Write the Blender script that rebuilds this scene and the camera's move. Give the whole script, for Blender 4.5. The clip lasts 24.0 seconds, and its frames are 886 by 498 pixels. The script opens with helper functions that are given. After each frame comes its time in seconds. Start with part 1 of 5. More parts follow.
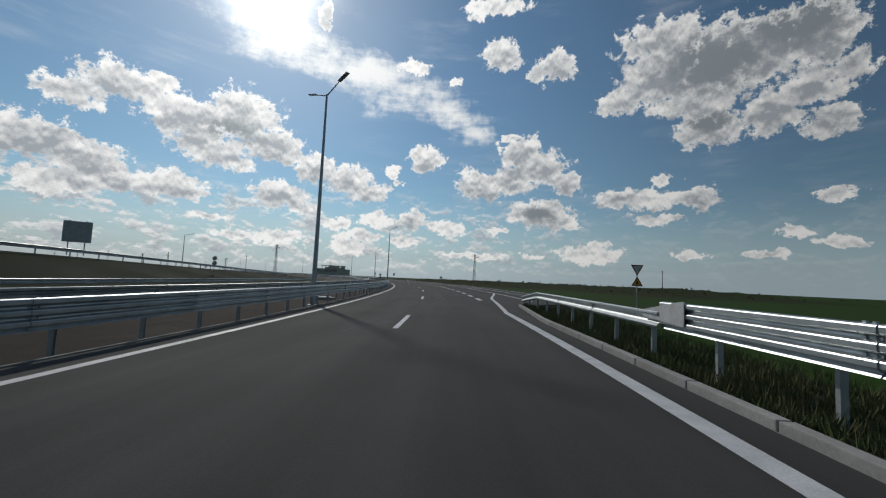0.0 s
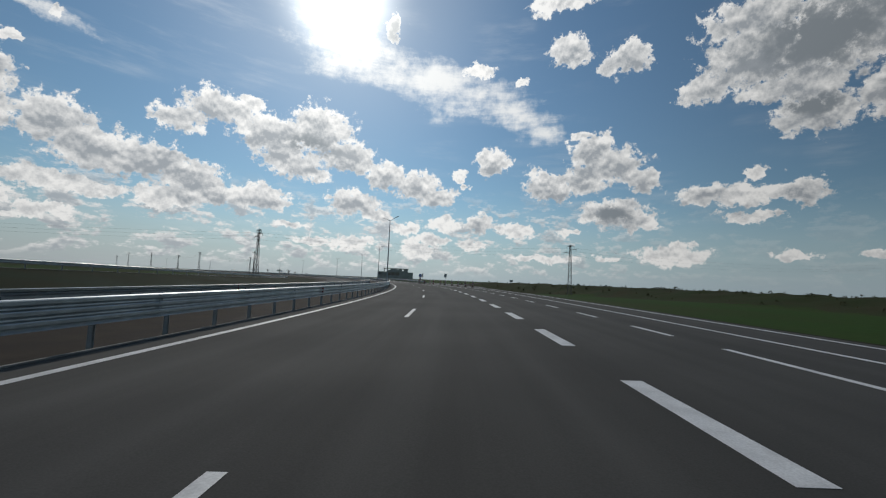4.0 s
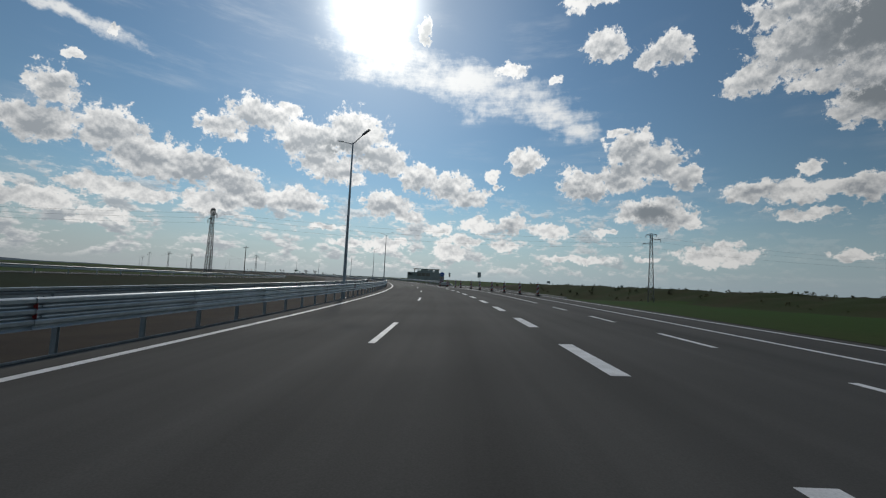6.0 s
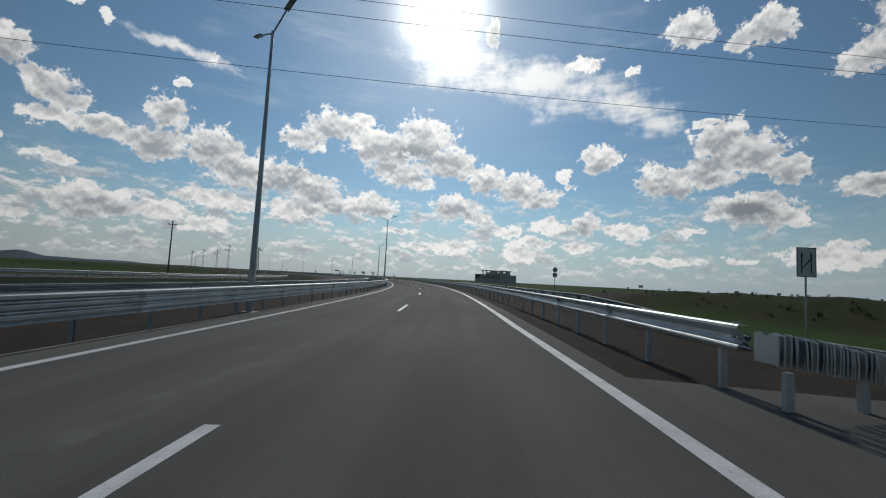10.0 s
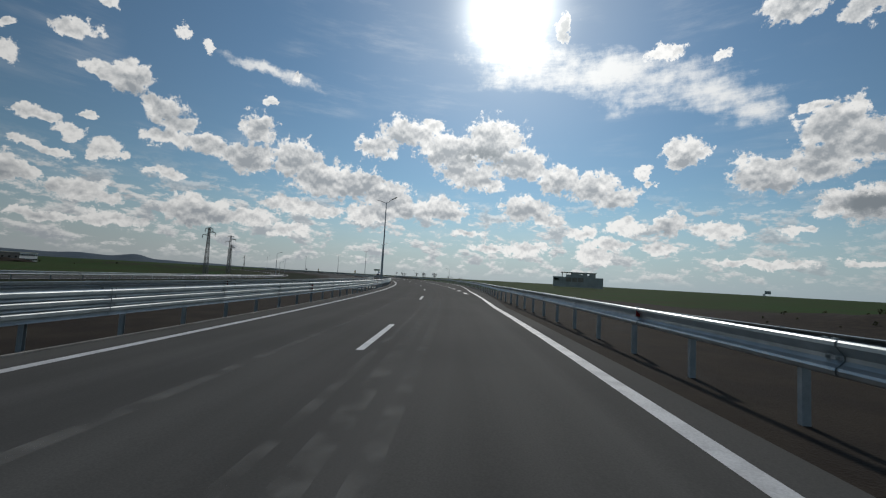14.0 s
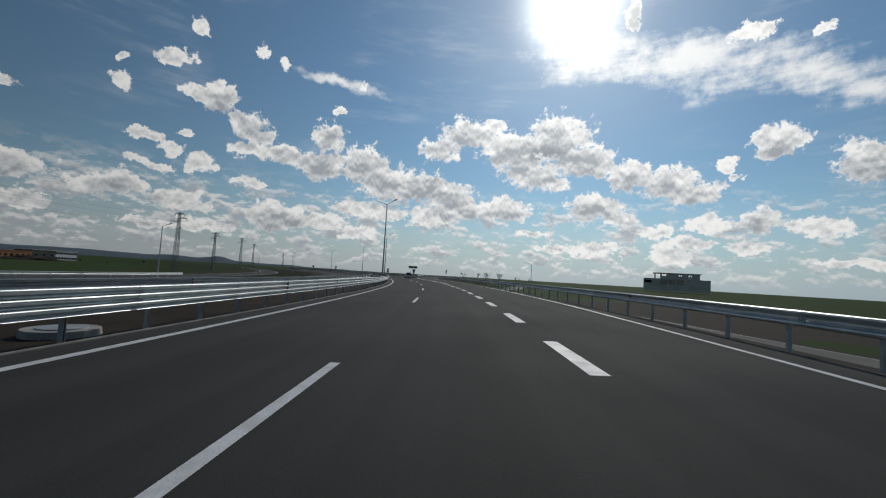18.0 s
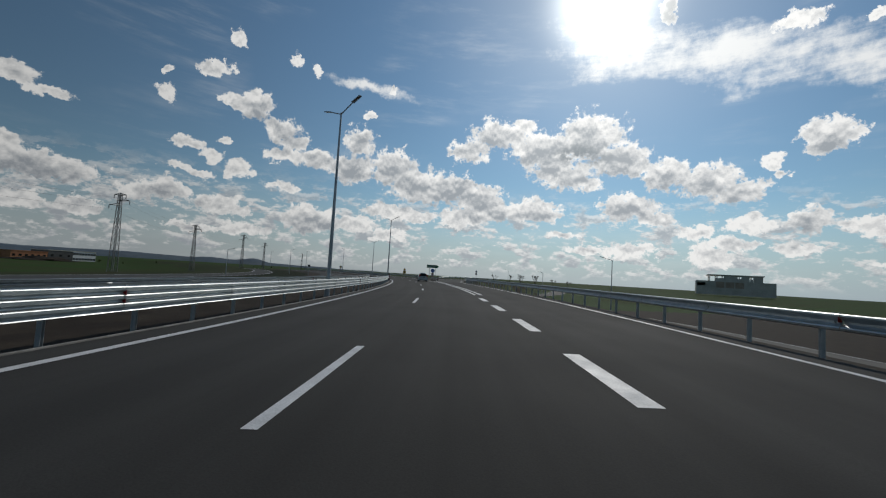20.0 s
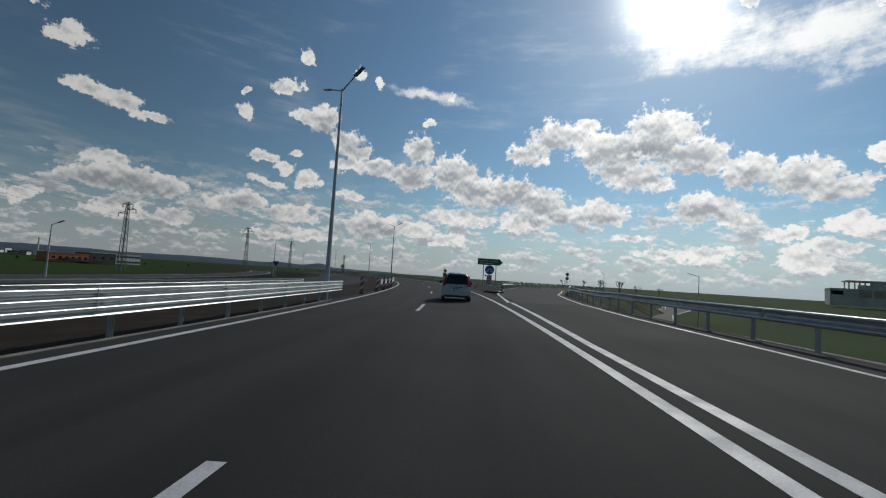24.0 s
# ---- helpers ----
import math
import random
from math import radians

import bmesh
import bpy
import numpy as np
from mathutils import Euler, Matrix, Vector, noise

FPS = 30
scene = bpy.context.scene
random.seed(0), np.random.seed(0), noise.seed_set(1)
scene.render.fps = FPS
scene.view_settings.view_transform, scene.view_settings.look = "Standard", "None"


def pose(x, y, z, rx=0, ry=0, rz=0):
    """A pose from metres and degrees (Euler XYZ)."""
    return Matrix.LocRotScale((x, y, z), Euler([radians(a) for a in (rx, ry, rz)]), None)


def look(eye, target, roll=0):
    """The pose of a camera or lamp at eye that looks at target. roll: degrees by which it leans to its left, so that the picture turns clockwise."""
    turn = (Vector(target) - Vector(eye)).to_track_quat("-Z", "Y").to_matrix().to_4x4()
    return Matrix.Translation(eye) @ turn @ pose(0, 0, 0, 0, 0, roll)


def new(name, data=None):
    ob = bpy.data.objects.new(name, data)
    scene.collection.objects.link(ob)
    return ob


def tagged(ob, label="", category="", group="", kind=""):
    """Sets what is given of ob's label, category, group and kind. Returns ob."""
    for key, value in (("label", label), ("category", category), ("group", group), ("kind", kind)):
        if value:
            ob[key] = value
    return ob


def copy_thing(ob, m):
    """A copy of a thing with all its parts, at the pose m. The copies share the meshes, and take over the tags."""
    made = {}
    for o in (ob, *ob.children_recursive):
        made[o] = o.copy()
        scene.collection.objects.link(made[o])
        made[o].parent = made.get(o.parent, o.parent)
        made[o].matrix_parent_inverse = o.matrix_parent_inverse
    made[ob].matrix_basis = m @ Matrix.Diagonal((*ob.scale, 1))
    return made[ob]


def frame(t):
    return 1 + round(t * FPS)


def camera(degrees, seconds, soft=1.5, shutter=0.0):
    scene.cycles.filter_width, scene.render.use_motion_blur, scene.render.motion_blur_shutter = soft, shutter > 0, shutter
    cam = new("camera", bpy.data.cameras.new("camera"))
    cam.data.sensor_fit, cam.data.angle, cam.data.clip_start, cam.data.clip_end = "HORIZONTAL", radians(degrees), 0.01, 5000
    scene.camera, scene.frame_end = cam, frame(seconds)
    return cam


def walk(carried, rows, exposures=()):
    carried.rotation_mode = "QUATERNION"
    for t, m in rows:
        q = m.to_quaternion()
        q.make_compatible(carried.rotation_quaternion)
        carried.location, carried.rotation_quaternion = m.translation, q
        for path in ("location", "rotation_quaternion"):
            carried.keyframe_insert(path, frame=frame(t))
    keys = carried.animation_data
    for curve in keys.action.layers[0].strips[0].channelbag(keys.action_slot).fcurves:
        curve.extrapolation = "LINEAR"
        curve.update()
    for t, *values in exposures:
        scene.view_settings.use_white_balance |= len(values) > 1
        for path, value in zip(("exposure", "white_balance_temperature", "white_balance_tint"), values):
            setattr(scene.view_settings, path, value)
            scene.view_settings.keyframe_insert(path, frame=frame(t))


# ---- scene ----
# ======== the road's line: heading (radians, left positive) along the driven path, in metres s
PSI = (-1.82677, 7.58256, -11.01361, 7.05513, -1.96532, 1.11701, -0.04913)
S_MIN, S_MAX, S_END = -160, 900, 431.0
BANK = 0.0262


def heading(s):
    k = min(max(s, 0.0), S_END) / S_END
    a = 0.0
    for c in PSI:
        a = a * k + c
    if s < 0:
        a += s / 430.0
    if s > S_END:
        a += (min(s, 640) - S_END) / 400.0
    # the bend eases before the exit and tightens after it
    return a - 0.000425 * min(max(s - 400, 0), 40) + 0.000185 * min(max(s - 440, 0), 40) + 0.00061 * min(max(s - 480, 0), 160)


def make_line():
    pts = {0: (0.0, 0.0)}
    x = y = 0.0
    for i in range(0, S_MAX):
        a = heading(i + 0.5)
        x, y = x - math.sin(a), y + math.cos(a)
        pts[i + 1] = (x, y)
    x = y = 0.0
    for i in range(0, S_MIN, -1):
        a = heading(i - 0.5)
        x, y = x + math.sin(a), y - math.cos(a)
        pts[i - 1] = (x, y)
    return pts


LINE = make_line()
DRIFT = ((-200, 1.5), (48, 1.5), (96, 1.6), (116, 1.66), (203, 2.1), (251, 1.83), (406, 1.66), (1000, 1.66))


def interp(table, s):
    for (a, va), (b, vb) in zip(table, table[1:]):
        if s <= b:
            k = min(max((s - a) / (b - a), 0), 1)
            k = k * k * (3 - 2 * k)
            return va + (vb - va) * k
    return table[-1][1]


def lane_offset(s):
    """How far the driven path runs to the right of the lane line."""
    return interp(DRIFT, s)


def place(s, u, z=0.0):
    """The world point at s along the road, u metres right of the dashed lane line and z above the banked road."""
    i = min(max(math.floor(s), S_MIN), S_MAX - 1)
    f = s - i
    (xa, ya), (xb, yb) = LINE[i], LINE[i + 1]
    a = heading(s)
    d = u - lane_offset(s)
    return Vector((xa + (xb - xa) * f + math.cos(a) * d, ya + (yb - ya) * f + math.sin(a) * d,
                   z + BANK * min(max(d, -16), 16)))


def turn(s):
    return math.degrees(heading(s))


# ======== camera: seconds, metres along the road, and the three angles
ROWS = (
    (0.0, 0.00, 94.28, -2.63, -0.56),
    (0.5, 9.65, 94.32, -2.59, 0.79),
    (1.0, 19.30, 94.35, -2.56, 2.06),
    (1.5, 28.95, 94.37, -2.54, 3.28),
    (2.0, 38.60, 94.37, -2.53, 4.46),
    (2.5, 48.25, 94.37, -2.52, 5.62),
    (3.0, 57.90, 94.37, -2.52, 6.76),
    (3.5, 67.55, 94.36, -2.53, 7.88),
    (4.0, 77.20, 94.35, -2.55, 9.01),
    (4.5, 86.85, 94.34, -2.56, 10.14),
    (5.0, 96.50, 94.32, -2.59, 11.28),
    (5.5, 106.15, 94.31, -2.61, 12.44),
    (6.0, 115.80, 94.29, -2.64, 13.60),
    (6.5, 125.45, 94.28, -2.67, 14.78),
    (7.0, 135.10, 94.27, -2.70, 15.97),
    (7.5, 144.75, 94.26, -2.74, 17.18),
    (8.0, 154.40, 94.24, -2.77, 18.39),
    (8.5, 164.05, 94.23, -2.81, 19.62),
    (9.0, 173.70, 94.22, -2.84, 20.85),
    (9.5, 183.35, 94.21, -2.88, 22.10),
    (10.0, 193.00, 94.20, -2.91, 23.34),
    (10.5, 202.65, 94.19, -2.95, 24.58),
    (11.0, 212.30, 94.18, -2.98, 25.83),
    (11.5, 221.95, 94.16, -3.02, 27.06),
    (12.0, 231.60, 94.15, -3.05, 28.30),
    (12.5, 241.25, 94.13, -3.08, 29.52),
    (13.0, 250.90, 94.11, -3.11, 30.73),
    (13.5, 260.55, 94.08, -3.13, 31.93),
    (14.0, 270.20, 94.05, -3.16, 33.11),
    (14.5, 279.85, 94.02, -3.18, 34.28),
    (15.0, 289.50, 93.99, -3.20, 35.44),
    (15.5, 299.15, 93.95, -3.22, 36.57),
    (16.0, 308.80, 93.91, -3.24, 37.69),
    (16.5, 318.40, 93.86, -3.26, 38.79),
    (17.0, 327.75, 93.81, -3.28, 39.87),
    (17.5, 336.82, 93.77, -3.29, 40.94),
    (18.0, 345.62, 93.72, -3.31, 41.99),
    (18.5, 354.14, 93.70, -3.33, 43.03),
    (19.0, 362.39, 93.70, -3.34, 44.05),
    (19.5, 370.36, 93.72, -3.36, 45.11),
    (20.0, 378.06, 93.74, -3.37, 46.15),
    (20.5, 385.48, 93.77, -3.39, 47.20),
    (21.0, 392.63, 93.80, -3.41, 48.24),
    (21.5, 399.50, 93.83, -3.43, 49.31),
    (22.0, 406.10, 93.84, -3.45, 50.38),
    (22.5, 412.46, 93.82, -3.47, 51.42),
    (23.0, 418.73, 93.81, -3.50, 52.46),
    (23.5, 424.94, 93.85, -3.54, 53.48),
    (24.0, 431.07, 93.92, -3.57, 54.49),
)
LENS = 94.9
EYE = 1.336
cam = camera(LENS, 24.0, soft=1.2)
walk(cam, [(t, pose(place(s, lane_offset(s)).x, place(s, lane_offset(s)).y, EYE, rx, ry, rz)) for t, s, rx, ry, rz in ROWS],
     exposures=((0.0, 0.0), (24.0, 0.0)))
# ======== sky, clouds, sun
SUN_AZ, SUN_EL = -25.4, 34.6
world = bpy.data.worlds.new("sky")
scene.world = world
world.use_nodes = True
WT = world.node_tree
WT.nodes.clear()


def wn(kind, **props):
    n = WT.nodes.new(kind)
    for key, value in props.items():
        if key == "operation":
            n.operation = value
        elif key == "data_type":
            n.data_type = value
        elif key == "interpolation_type":
            n.interpolation_type = value
        elif key == "noise_dimensions":
            n.noise_dimensions = value
        elif key == "blend_type":
            n.blend_type = value
    return n


def wlink(a, b):
    WT.links.new(a, b)


def wmath(op, a, b=None, c=None):
    n = wn("ShaderNodeMath", operation=op)
    for i, v in enumerate((a, b, c)):
        if v is None:
            continue
        if isinstance(v, (int, float)):
            n.inputs[i].default_value = v
        else:
            wlink(v, n.inputs[i])
    return n.outputs[0]


def wstep(v, lo, hi):
    n = wn("ShaderNodeMapRange", interpolation_type="SMOOTHSTEP")
    wlink(v, n.inputs[0])
    n.inputs[1].default_value, n.inputs[2].default_value = lo, hi
    n.inputs[3].default_value, n.inputs[4].default_value = 0, 1
    return n.outputs[0]


def wmix(f, a, b):
    n = wn("ShaderNodeMix", data_type="RGBA")
    if isinstance(f, (int, float)):
        n.inputs[0].default_value = f
    else:
        wlink(f, n.inputs[0])
    for i, v in ((6, a), (7, b)):
        if isinstance(v, tuple):
            n.inputs[i].default_value = (*v, 1)
        else:
            wlink(v, n.inputs[i])
    return n.outputs[2]


def wnoise(vec, scale, detail, rough=0.55):
    n = wn("ShaderNodeTexNoise", noise_dimensions="3D")
    wlink(vec, n.inputs["Vector"])
    n.inputs["Scale"].default_value, n.inputs["Detail"].default_value = scale, detail
    n.inputs["Roughness"].default_value = rough
    return n


coord = wn("ShaderNodeTexCoord").outputs["Generated"]
sep = wn("ShaderNodeSeparateXYZ")
wlink(coord, sep.inputs[0])
azim = wmath("MULTIPLY", wmath("ARCTAN2", sep.outputs[0], sep.outputs[1]), 57.29578)
elev = wmath("MULTIPLY", wmath("ARCSINE", sep.outputs[2]), 57.29578)
flat = wn("ShaderNodeCombineXYZ")
wlink(azim, flat.inputs[0])
wlink(elev, flat.inputs[1])


def warped(scale, detail, amount, squash):
    ns = wnoise(flat.outputs[0], scale, detail, 0.6)
    n = wn("ShaderNodeVectorMath", operation="SUBTRACT")
    wlink(ns.outputs["Color"], n.inputs[0])
    n.inputs[1].default_value = (0.5, 0.5, 0.5)
    m = wn("ShaderNodeVectorMath", operation="MULTIPLY_ADD")
    wlink(n.outputs[0], m.inputs[0])
    m.inputs[1].default_value = (amount, amount * squash, 0)
    wlink(flat.outputs[0], m.inputs[2])
    return m.outputs[0]


LOBES = {"cloud": [], "tall": [], "wisp": []}


def cloud(a, e, w, h):
    """One lobe of a heaped cloud: az and el of its middle, half width and half height, in degrees."""
    LOBES["cloud"].append((a, e, w * 1.0, h * 1.0))
    if h > 1.3:
        LOBES["tall"].append((a, e, w * 1.0, h * 1.0))


def wisp(a, e, w, h):
    LOBES["wisp"].append((a, e, w, h))


def heap(space, kind, lift=0.0, soft=0.25):
    field = None
    for a, e, w, h in LOBES[kind]:
        m = wn("ShaderNodeVectorMath", operation="MULTIPLY_ADD")
        wlink(space, m.inputs[0])
        m.inputs[1].default_value = (1 / w, 1 / h, 0)
        m.inputs[2].default_value = (-a / w, -(e - lift) / h, 0)
        n = wn("ShaderNodeVectorMath", operation="LENGTH")
        wlink(m.outputs[0], n.inputs[0])
        d = n.outputs["Value"]
        field = d if field is None else wmath("SMOOTH_MIN", field, d, soft)
    return field


cloud(-68.6, 14.3, 2.8, 1.0)
cloud(-64.7, 14.3, 2.9, 1.4)
cloud(-58.9, 17.3, 2.2, 2.0)
cloud(-59.8, 13.7, 4.1, 1.7)
cloud(-54.3, 14.4, 3.9, 2.4)
cloud(-50.5, 12.4, 5.0, 2.5)
cloud(-46.0, 12.1, 4.4, 2.5)
cloud(-41.5, 10.6, 4.1, 2.2)
cloud(-43.5, 8.3, 4.4, 1.3)
cloud(-33.9, 9.6, 4.1, 1.6)
cloud(-38.4, 9.4, 3.0, 1.5)
cloud(-43.5, 17.3, 3.0, 1.6)
cloud(-39.1, 19.5, 4.2, 2.0)
cloud(-35.4, 20.8, 2.3, 1.1)
cloud(-32.9, 17.4, 5.3, 2.5)
cloud(-26.9, 19.0, 4.6, 3.2)
cloud(-23.0, 16.2, 3.7, 2.1)
cloud(-30.5, 14.6, 4.5, 1.8)
cloud(-28.1, 13.2, 3.7, 1.1)
cloud(-17.8, 13.8, 2.9, 2.0)
cloud(-13.4, 13.1, 3.2, 1.8)
cloud(-9.9, 11.7, 2.8, 1.4)
cloud(-20.7, 14.8, 2.2, 1.1)
cloud(-22.1, 10.1, 3.7, 2.0)
cloud(-18.7, 8.4, 2.2, 0.9)
cloud(-2.7, 16.5, 2.5, 1.9)
cloud(-7.3, 14.5, 1.2, 0.8)
cloud(-6.5, 13.0, 0.8, 0.5)
cloud(5.2, 13.5, 3.7, 2.2)
cloud(10.1, 14.3, 2.9, 2.4)
cloud(10.9, 17.3, 2.9, 2.4)
cloud(14.2, 15.7, 3.3, 2.3)
cloud(9.3, 19.6, 1.5, 0.7)
cloud(13.3, 9.6, 4.2, 1.8)
cloud(16.5, 8.5, 2.7, 1.3)
cloud(17.1, 13.7, 2.1, 2.0)
cloud(-14.4, 7.2, 2.7, 0.9)
cloud(-11.5, 5.6, 3.5, 0.9)
cloud(-9.2, 7.8, 2.4, 0.9)
cloud(-4.4, 8.2, 2.3, 1.5)
cloud(0.8, 7.3, 3.0, 1.3)
cloud(8.1, 6.9, 1.9, 0.6)
cloud(-5.1, 5.0, 1.9, 1.0)
cloud(-30.4, 6.3, 2.2, 0.6)
cloud(-21.8, 4.3, 3.6, 1.3)
cloud(-13.2, 3.9, 2.8, 1.1)
cloud(-27.0, 4.4, 2.2, 0.6)
cloud(4.5, 3.4, 4.9, 0.6)
cloud(12.6, 3.5, 1.7, 0.5)
cloud(-68.0, 10.2, 2.2, 0.8)
cloud(-74.9, 19.8, 2.1, 0.9)
cloud(-72.4, 19.7, 2.3, 1.7)
cloud(-69.1, 17.5, 2.4, 1.6)
cloud(-67.2, 15.9, 1.8, 1.2)
cloud(-79.2, 13.9, 1.6, 0.8)
cloud(-76.7, 12.9, 1.6, 0.8)
cloud(-73.8, 11.5, 1.7, 1.1)
cloud(-75.6, 15.1, 1.2, 0.5)
cloud(-80.5, 10.9, 1.5, 0.7)
cloud(-77.9, 10.6, 1.7, 0.5)
cloud(-81.9, 21.4, 0.9, 0.5)
cloud(-77.2, 23.0, 1.8, 0.9)
cloud(-82.3, 19.0, 1.3, 1.0)
cloud(-74.9, 26.8, 1.0, 1.1)
cloud(-68.0, 26.1, 0.8, 1.0)
cloud(-65.4, 25.2, 0.8, 0.7)
cloud(-57.9, 20.6, 0.8, 0.6)
cloud(-55.3, 24.3, 0.6, 0.7)
cloud(-82.0, 8.0, 3.7, 1.4)
cloud(-75.6, 7.1, 4.0, 1.3)
cloud(-64.4, 6.3, 4.8, 1.7)
cloud(-59.1, 6.5, 3.0, 1.2)
cloud(-54.4, 8.4, 3.8, 1.3)
cloud(-50.1, 8.1, 2.5, 0.9)
cloud(-54.1, 5.2, 2.8, 0.7)
cloud(-73.0, 4.3, 3.0, 0.9)
cloud(-78.2, 4.0, 3.3, 0.7)
cloud(-17.8, 32.3, 0.9, 1.6)
cloud(-4.9, 27.8, 2.5, 0.9)
cloud(1.1, 26.6, 1.0, 0.5)
cloud(7.6, 29.8, 2.9, 2.0)
cloud(15.2, 28.0, 3.2, 1.9)
cloud(12.6, 27.3, 1.8, 0.8)
cloud(24.1, 23.3, 3.5, 1.6)
cloud(29.2, 25.9, 6.0, 3.7)
cloud(34.5, 25.8, 5.7, 4.8)
cloud(28.9, 29.7, 5.5, 2.1)
cloud(39.0, 26.2, 4.9, 3.4)
cloud(43.3, 26.5, 4.0, 3.3)
cloud(32.1, 21.8, 5.1, 1.6)
cloud(33.8, 19.0, 3.8, 2.5)
cloud(39.4, 19.5, 2.6, 2.7)
cloud(43.1, 21.3, 2.8, 2.0)
cloud(46.1, 22.5, 1.9, 1.6)
cloud(44.4, 17.9, 2.7, 1.6)
cloud(23.7, 11.3, 3.4, 1.5)
cloud(28.3, 11.1, 3.9, 1.3)
cloud(32.7, 11.2, 2.5, 1.6)
cloud(28.4, 13.6, 1.2, 0.7)
cloud(28.2, 8.8, 2.9, 0.7)
cloud(20.3, 4.4, 4.4, 1.3)
cloud(31.9, 4.3, 1.8, 0.6)
cloud(41.6, 6.6, 1.9, 0.6)
cloud(39.1, 4.5, 2.0, 0.6)
cloud(45.1, 5.7, 1.9, 0.7)
cloud(44.8, 10.3, 2.1, 0.7)
cloud(6.5, 34.9, 4.8, 1.3)
cloud(-97.5, 17.5, 1.9, 0.8)
cloud(-94.5, 17.0, 2.3, 1.1)
cloud(-91.9, 15.9, 2.1, 0.7)
cloud(-99.3, 21.6, 1.8, 1.1)
cloud(-102.1, 23.8, 1.1, 0.6)
cloud(-95.2, 10.4, 2.3, 0.8)
cloud(-92.0, 8.8, 5.5, 1.7)
cloud(-96.0, 8.2, 2.8, 1.3)
cloud(-88.6, 5.3, 1.8, 0.8)
cloud(-93.9, 5.1, 2.8, 0.9)
cloud(-101.1, 5.7, 1.6, 0.6)
wisp(-23.6, 29.9, 6.8, 2.6)
wisp(-17.2, 28.0, 5.4, 1.9)
wisp(-10.8, 26.8, 6.2, 2.1)
wisp(-4.4, 24.8, 5.5, 1.9)
wisp(0.4, 22.4, 4.2, 1.5)
wisp(3.9, 20.4, 2.3, 1.1)
wisp(-58.5, 24.4, 4.2, 0.5)


def heart(a, e, w, h):
    LOBES.setdefault("heart", []).append((a, e, w, h))


heart(34.0, 26.0, 8.0, 3.6)
heart(42.0, 28.5, 8.0, 4.2)
heart(33.5, 19.8, 3.0, 1.6)
heart(-28.2, 17.0, 4.0, 1.5)
heart(13.5, 9.2, 3.4, 1.2)
billow = warped(0.34, 6, 4.2, 0.8)
cumulus = heap(billow, "cloud")
above = heap(billow, "tall", 1.2)
core = heap(warped(0.22, 4, 4.5, 0.7), "heart")
veil = heap(warped(0.10, 6, 12.0, 0.7), "wisp")

fine = wnoise(flat.outputs[0], 0.75, 9, 0.70).outputs["Fac"]


def shifted(vec, dx, dy):
    n = wn("ShaderNodeVectorMath", operation="ADD")
    wlink(vec, n.inputs[0])
    n.inputs[1].default_value = (dx, dy, 0)
    return n.outputs[0]


# small heads of the clouds, lit from above
heads = wnoise(flat.outputs[0], 0.60, 6, 0.58).outputs["Fac"]
heads_up = wnoise(shifted(flat.outputs[0], 0.0, 0.5), 0.60, 6, 0.58).outputs["Fac"]
mounds = wnoise(flat.outputs[0], 0.24, 5, 0.5).outputs["Fac"]
mounds_up = wnoise(shifted(flat.outputs[0], -0.3, 1.1), 0.24, 5, 0.5).outputs["Fac"]
relief = wmath("ADD", wmath("MULTIPLY", wmath("SUBTRACT", heads, heads_up), 2.4), wmath("MULTIPLY", wmath("SUBTRACT", mounds, mounds_up), 1.6))
grain = wmath("MULTIPLY", wmath("SUBTRACT", fine, 0.5), 2.3)
mass = wmath("ADD", wmath("SUBTRACT", 1.0, cumulus), grain)
cover = wstep(mass, -0.06, 0.22)
# low far clouds in rows towards the horizon
low_map = wn("ShaderNodeVectorMath", operation="MULTIPLY")
wlink(flat.outputs[0], low_map.inputs[0])
low_map.inputs[1].default_value = (0.24, 0.50, 0)
low = wnoise(low_map.outputs[0], 1.0, 9, 0.66).outputs["Fac"]
low_up = wn("ShaderNodeVectorMath", operation="ADD")
wlink(low_map.outputs[0], low_up.inputs[0])
low_up.inputs[1].default_value = (0, 0.20, 0)
low_over = wnoise(low_up.outputs[0], 1.0, 9, 0.66).outputs["Fac"]
low_band = wmath("MULTIPLY", wstep(elev, 0.2, 2.0), wmath("SUBTRACT", 1.0, wstep(elev, 7.0, 13.0)))
sunward = wmath("SUBTRACT", 1.0, wmath("MULTIPLY", wstep(azim, -4.0, 26.0), 0.85))
low_cover = wmath("MULTIPLY", wmath("MULTIPLY", wstep(low, 0.485, 0.57), low_band), sunward)
over = wmath("MINIMUM", wmath("MAXIMUM", wmath("SUBTRACT", 1.0, above), -0.6), 1.0)
depth = wmath("ADD", wmath("MULTIPLY", wmath("SUBTRACT", 1.0, cumulus), 0.5), wmath("MULTIPLY", grain, 0.45))
shade = wmath("SUBTRACT", wmath("ADD", wmath("MULTIPLY", over, 0.5), depth), relief)
grey = wn("ShaderNodeMapRange")
wlink(shade, grey.inputs[0])
grey.inputs[1].default_value, grey.inputs[2].default_value = -0.2, 0.85
grey = grey.outputs[0]

sky = wn("ShaderNodeTexSky")
sky.sky_type, sky.sun_disc = "NISHITA", False
sky.sun_elevation, sky.sun_rotation = radians(SUN_EL), radians(SUN_AZ)
sky.air_density, sky.dust_density, sky.ozone_density = 1.0, 0.05, 1.8
SKY, WHITE = 0.075, 1.0
blue = wn("ShaderNodeVectorMath", operation="MULTIPLY")
wlink(sky.outputs[0], blue.inputs[0])
blue.inputs[1].default_value = (SKY * 0.84, SKY * 0.97, SKY * 0.94)
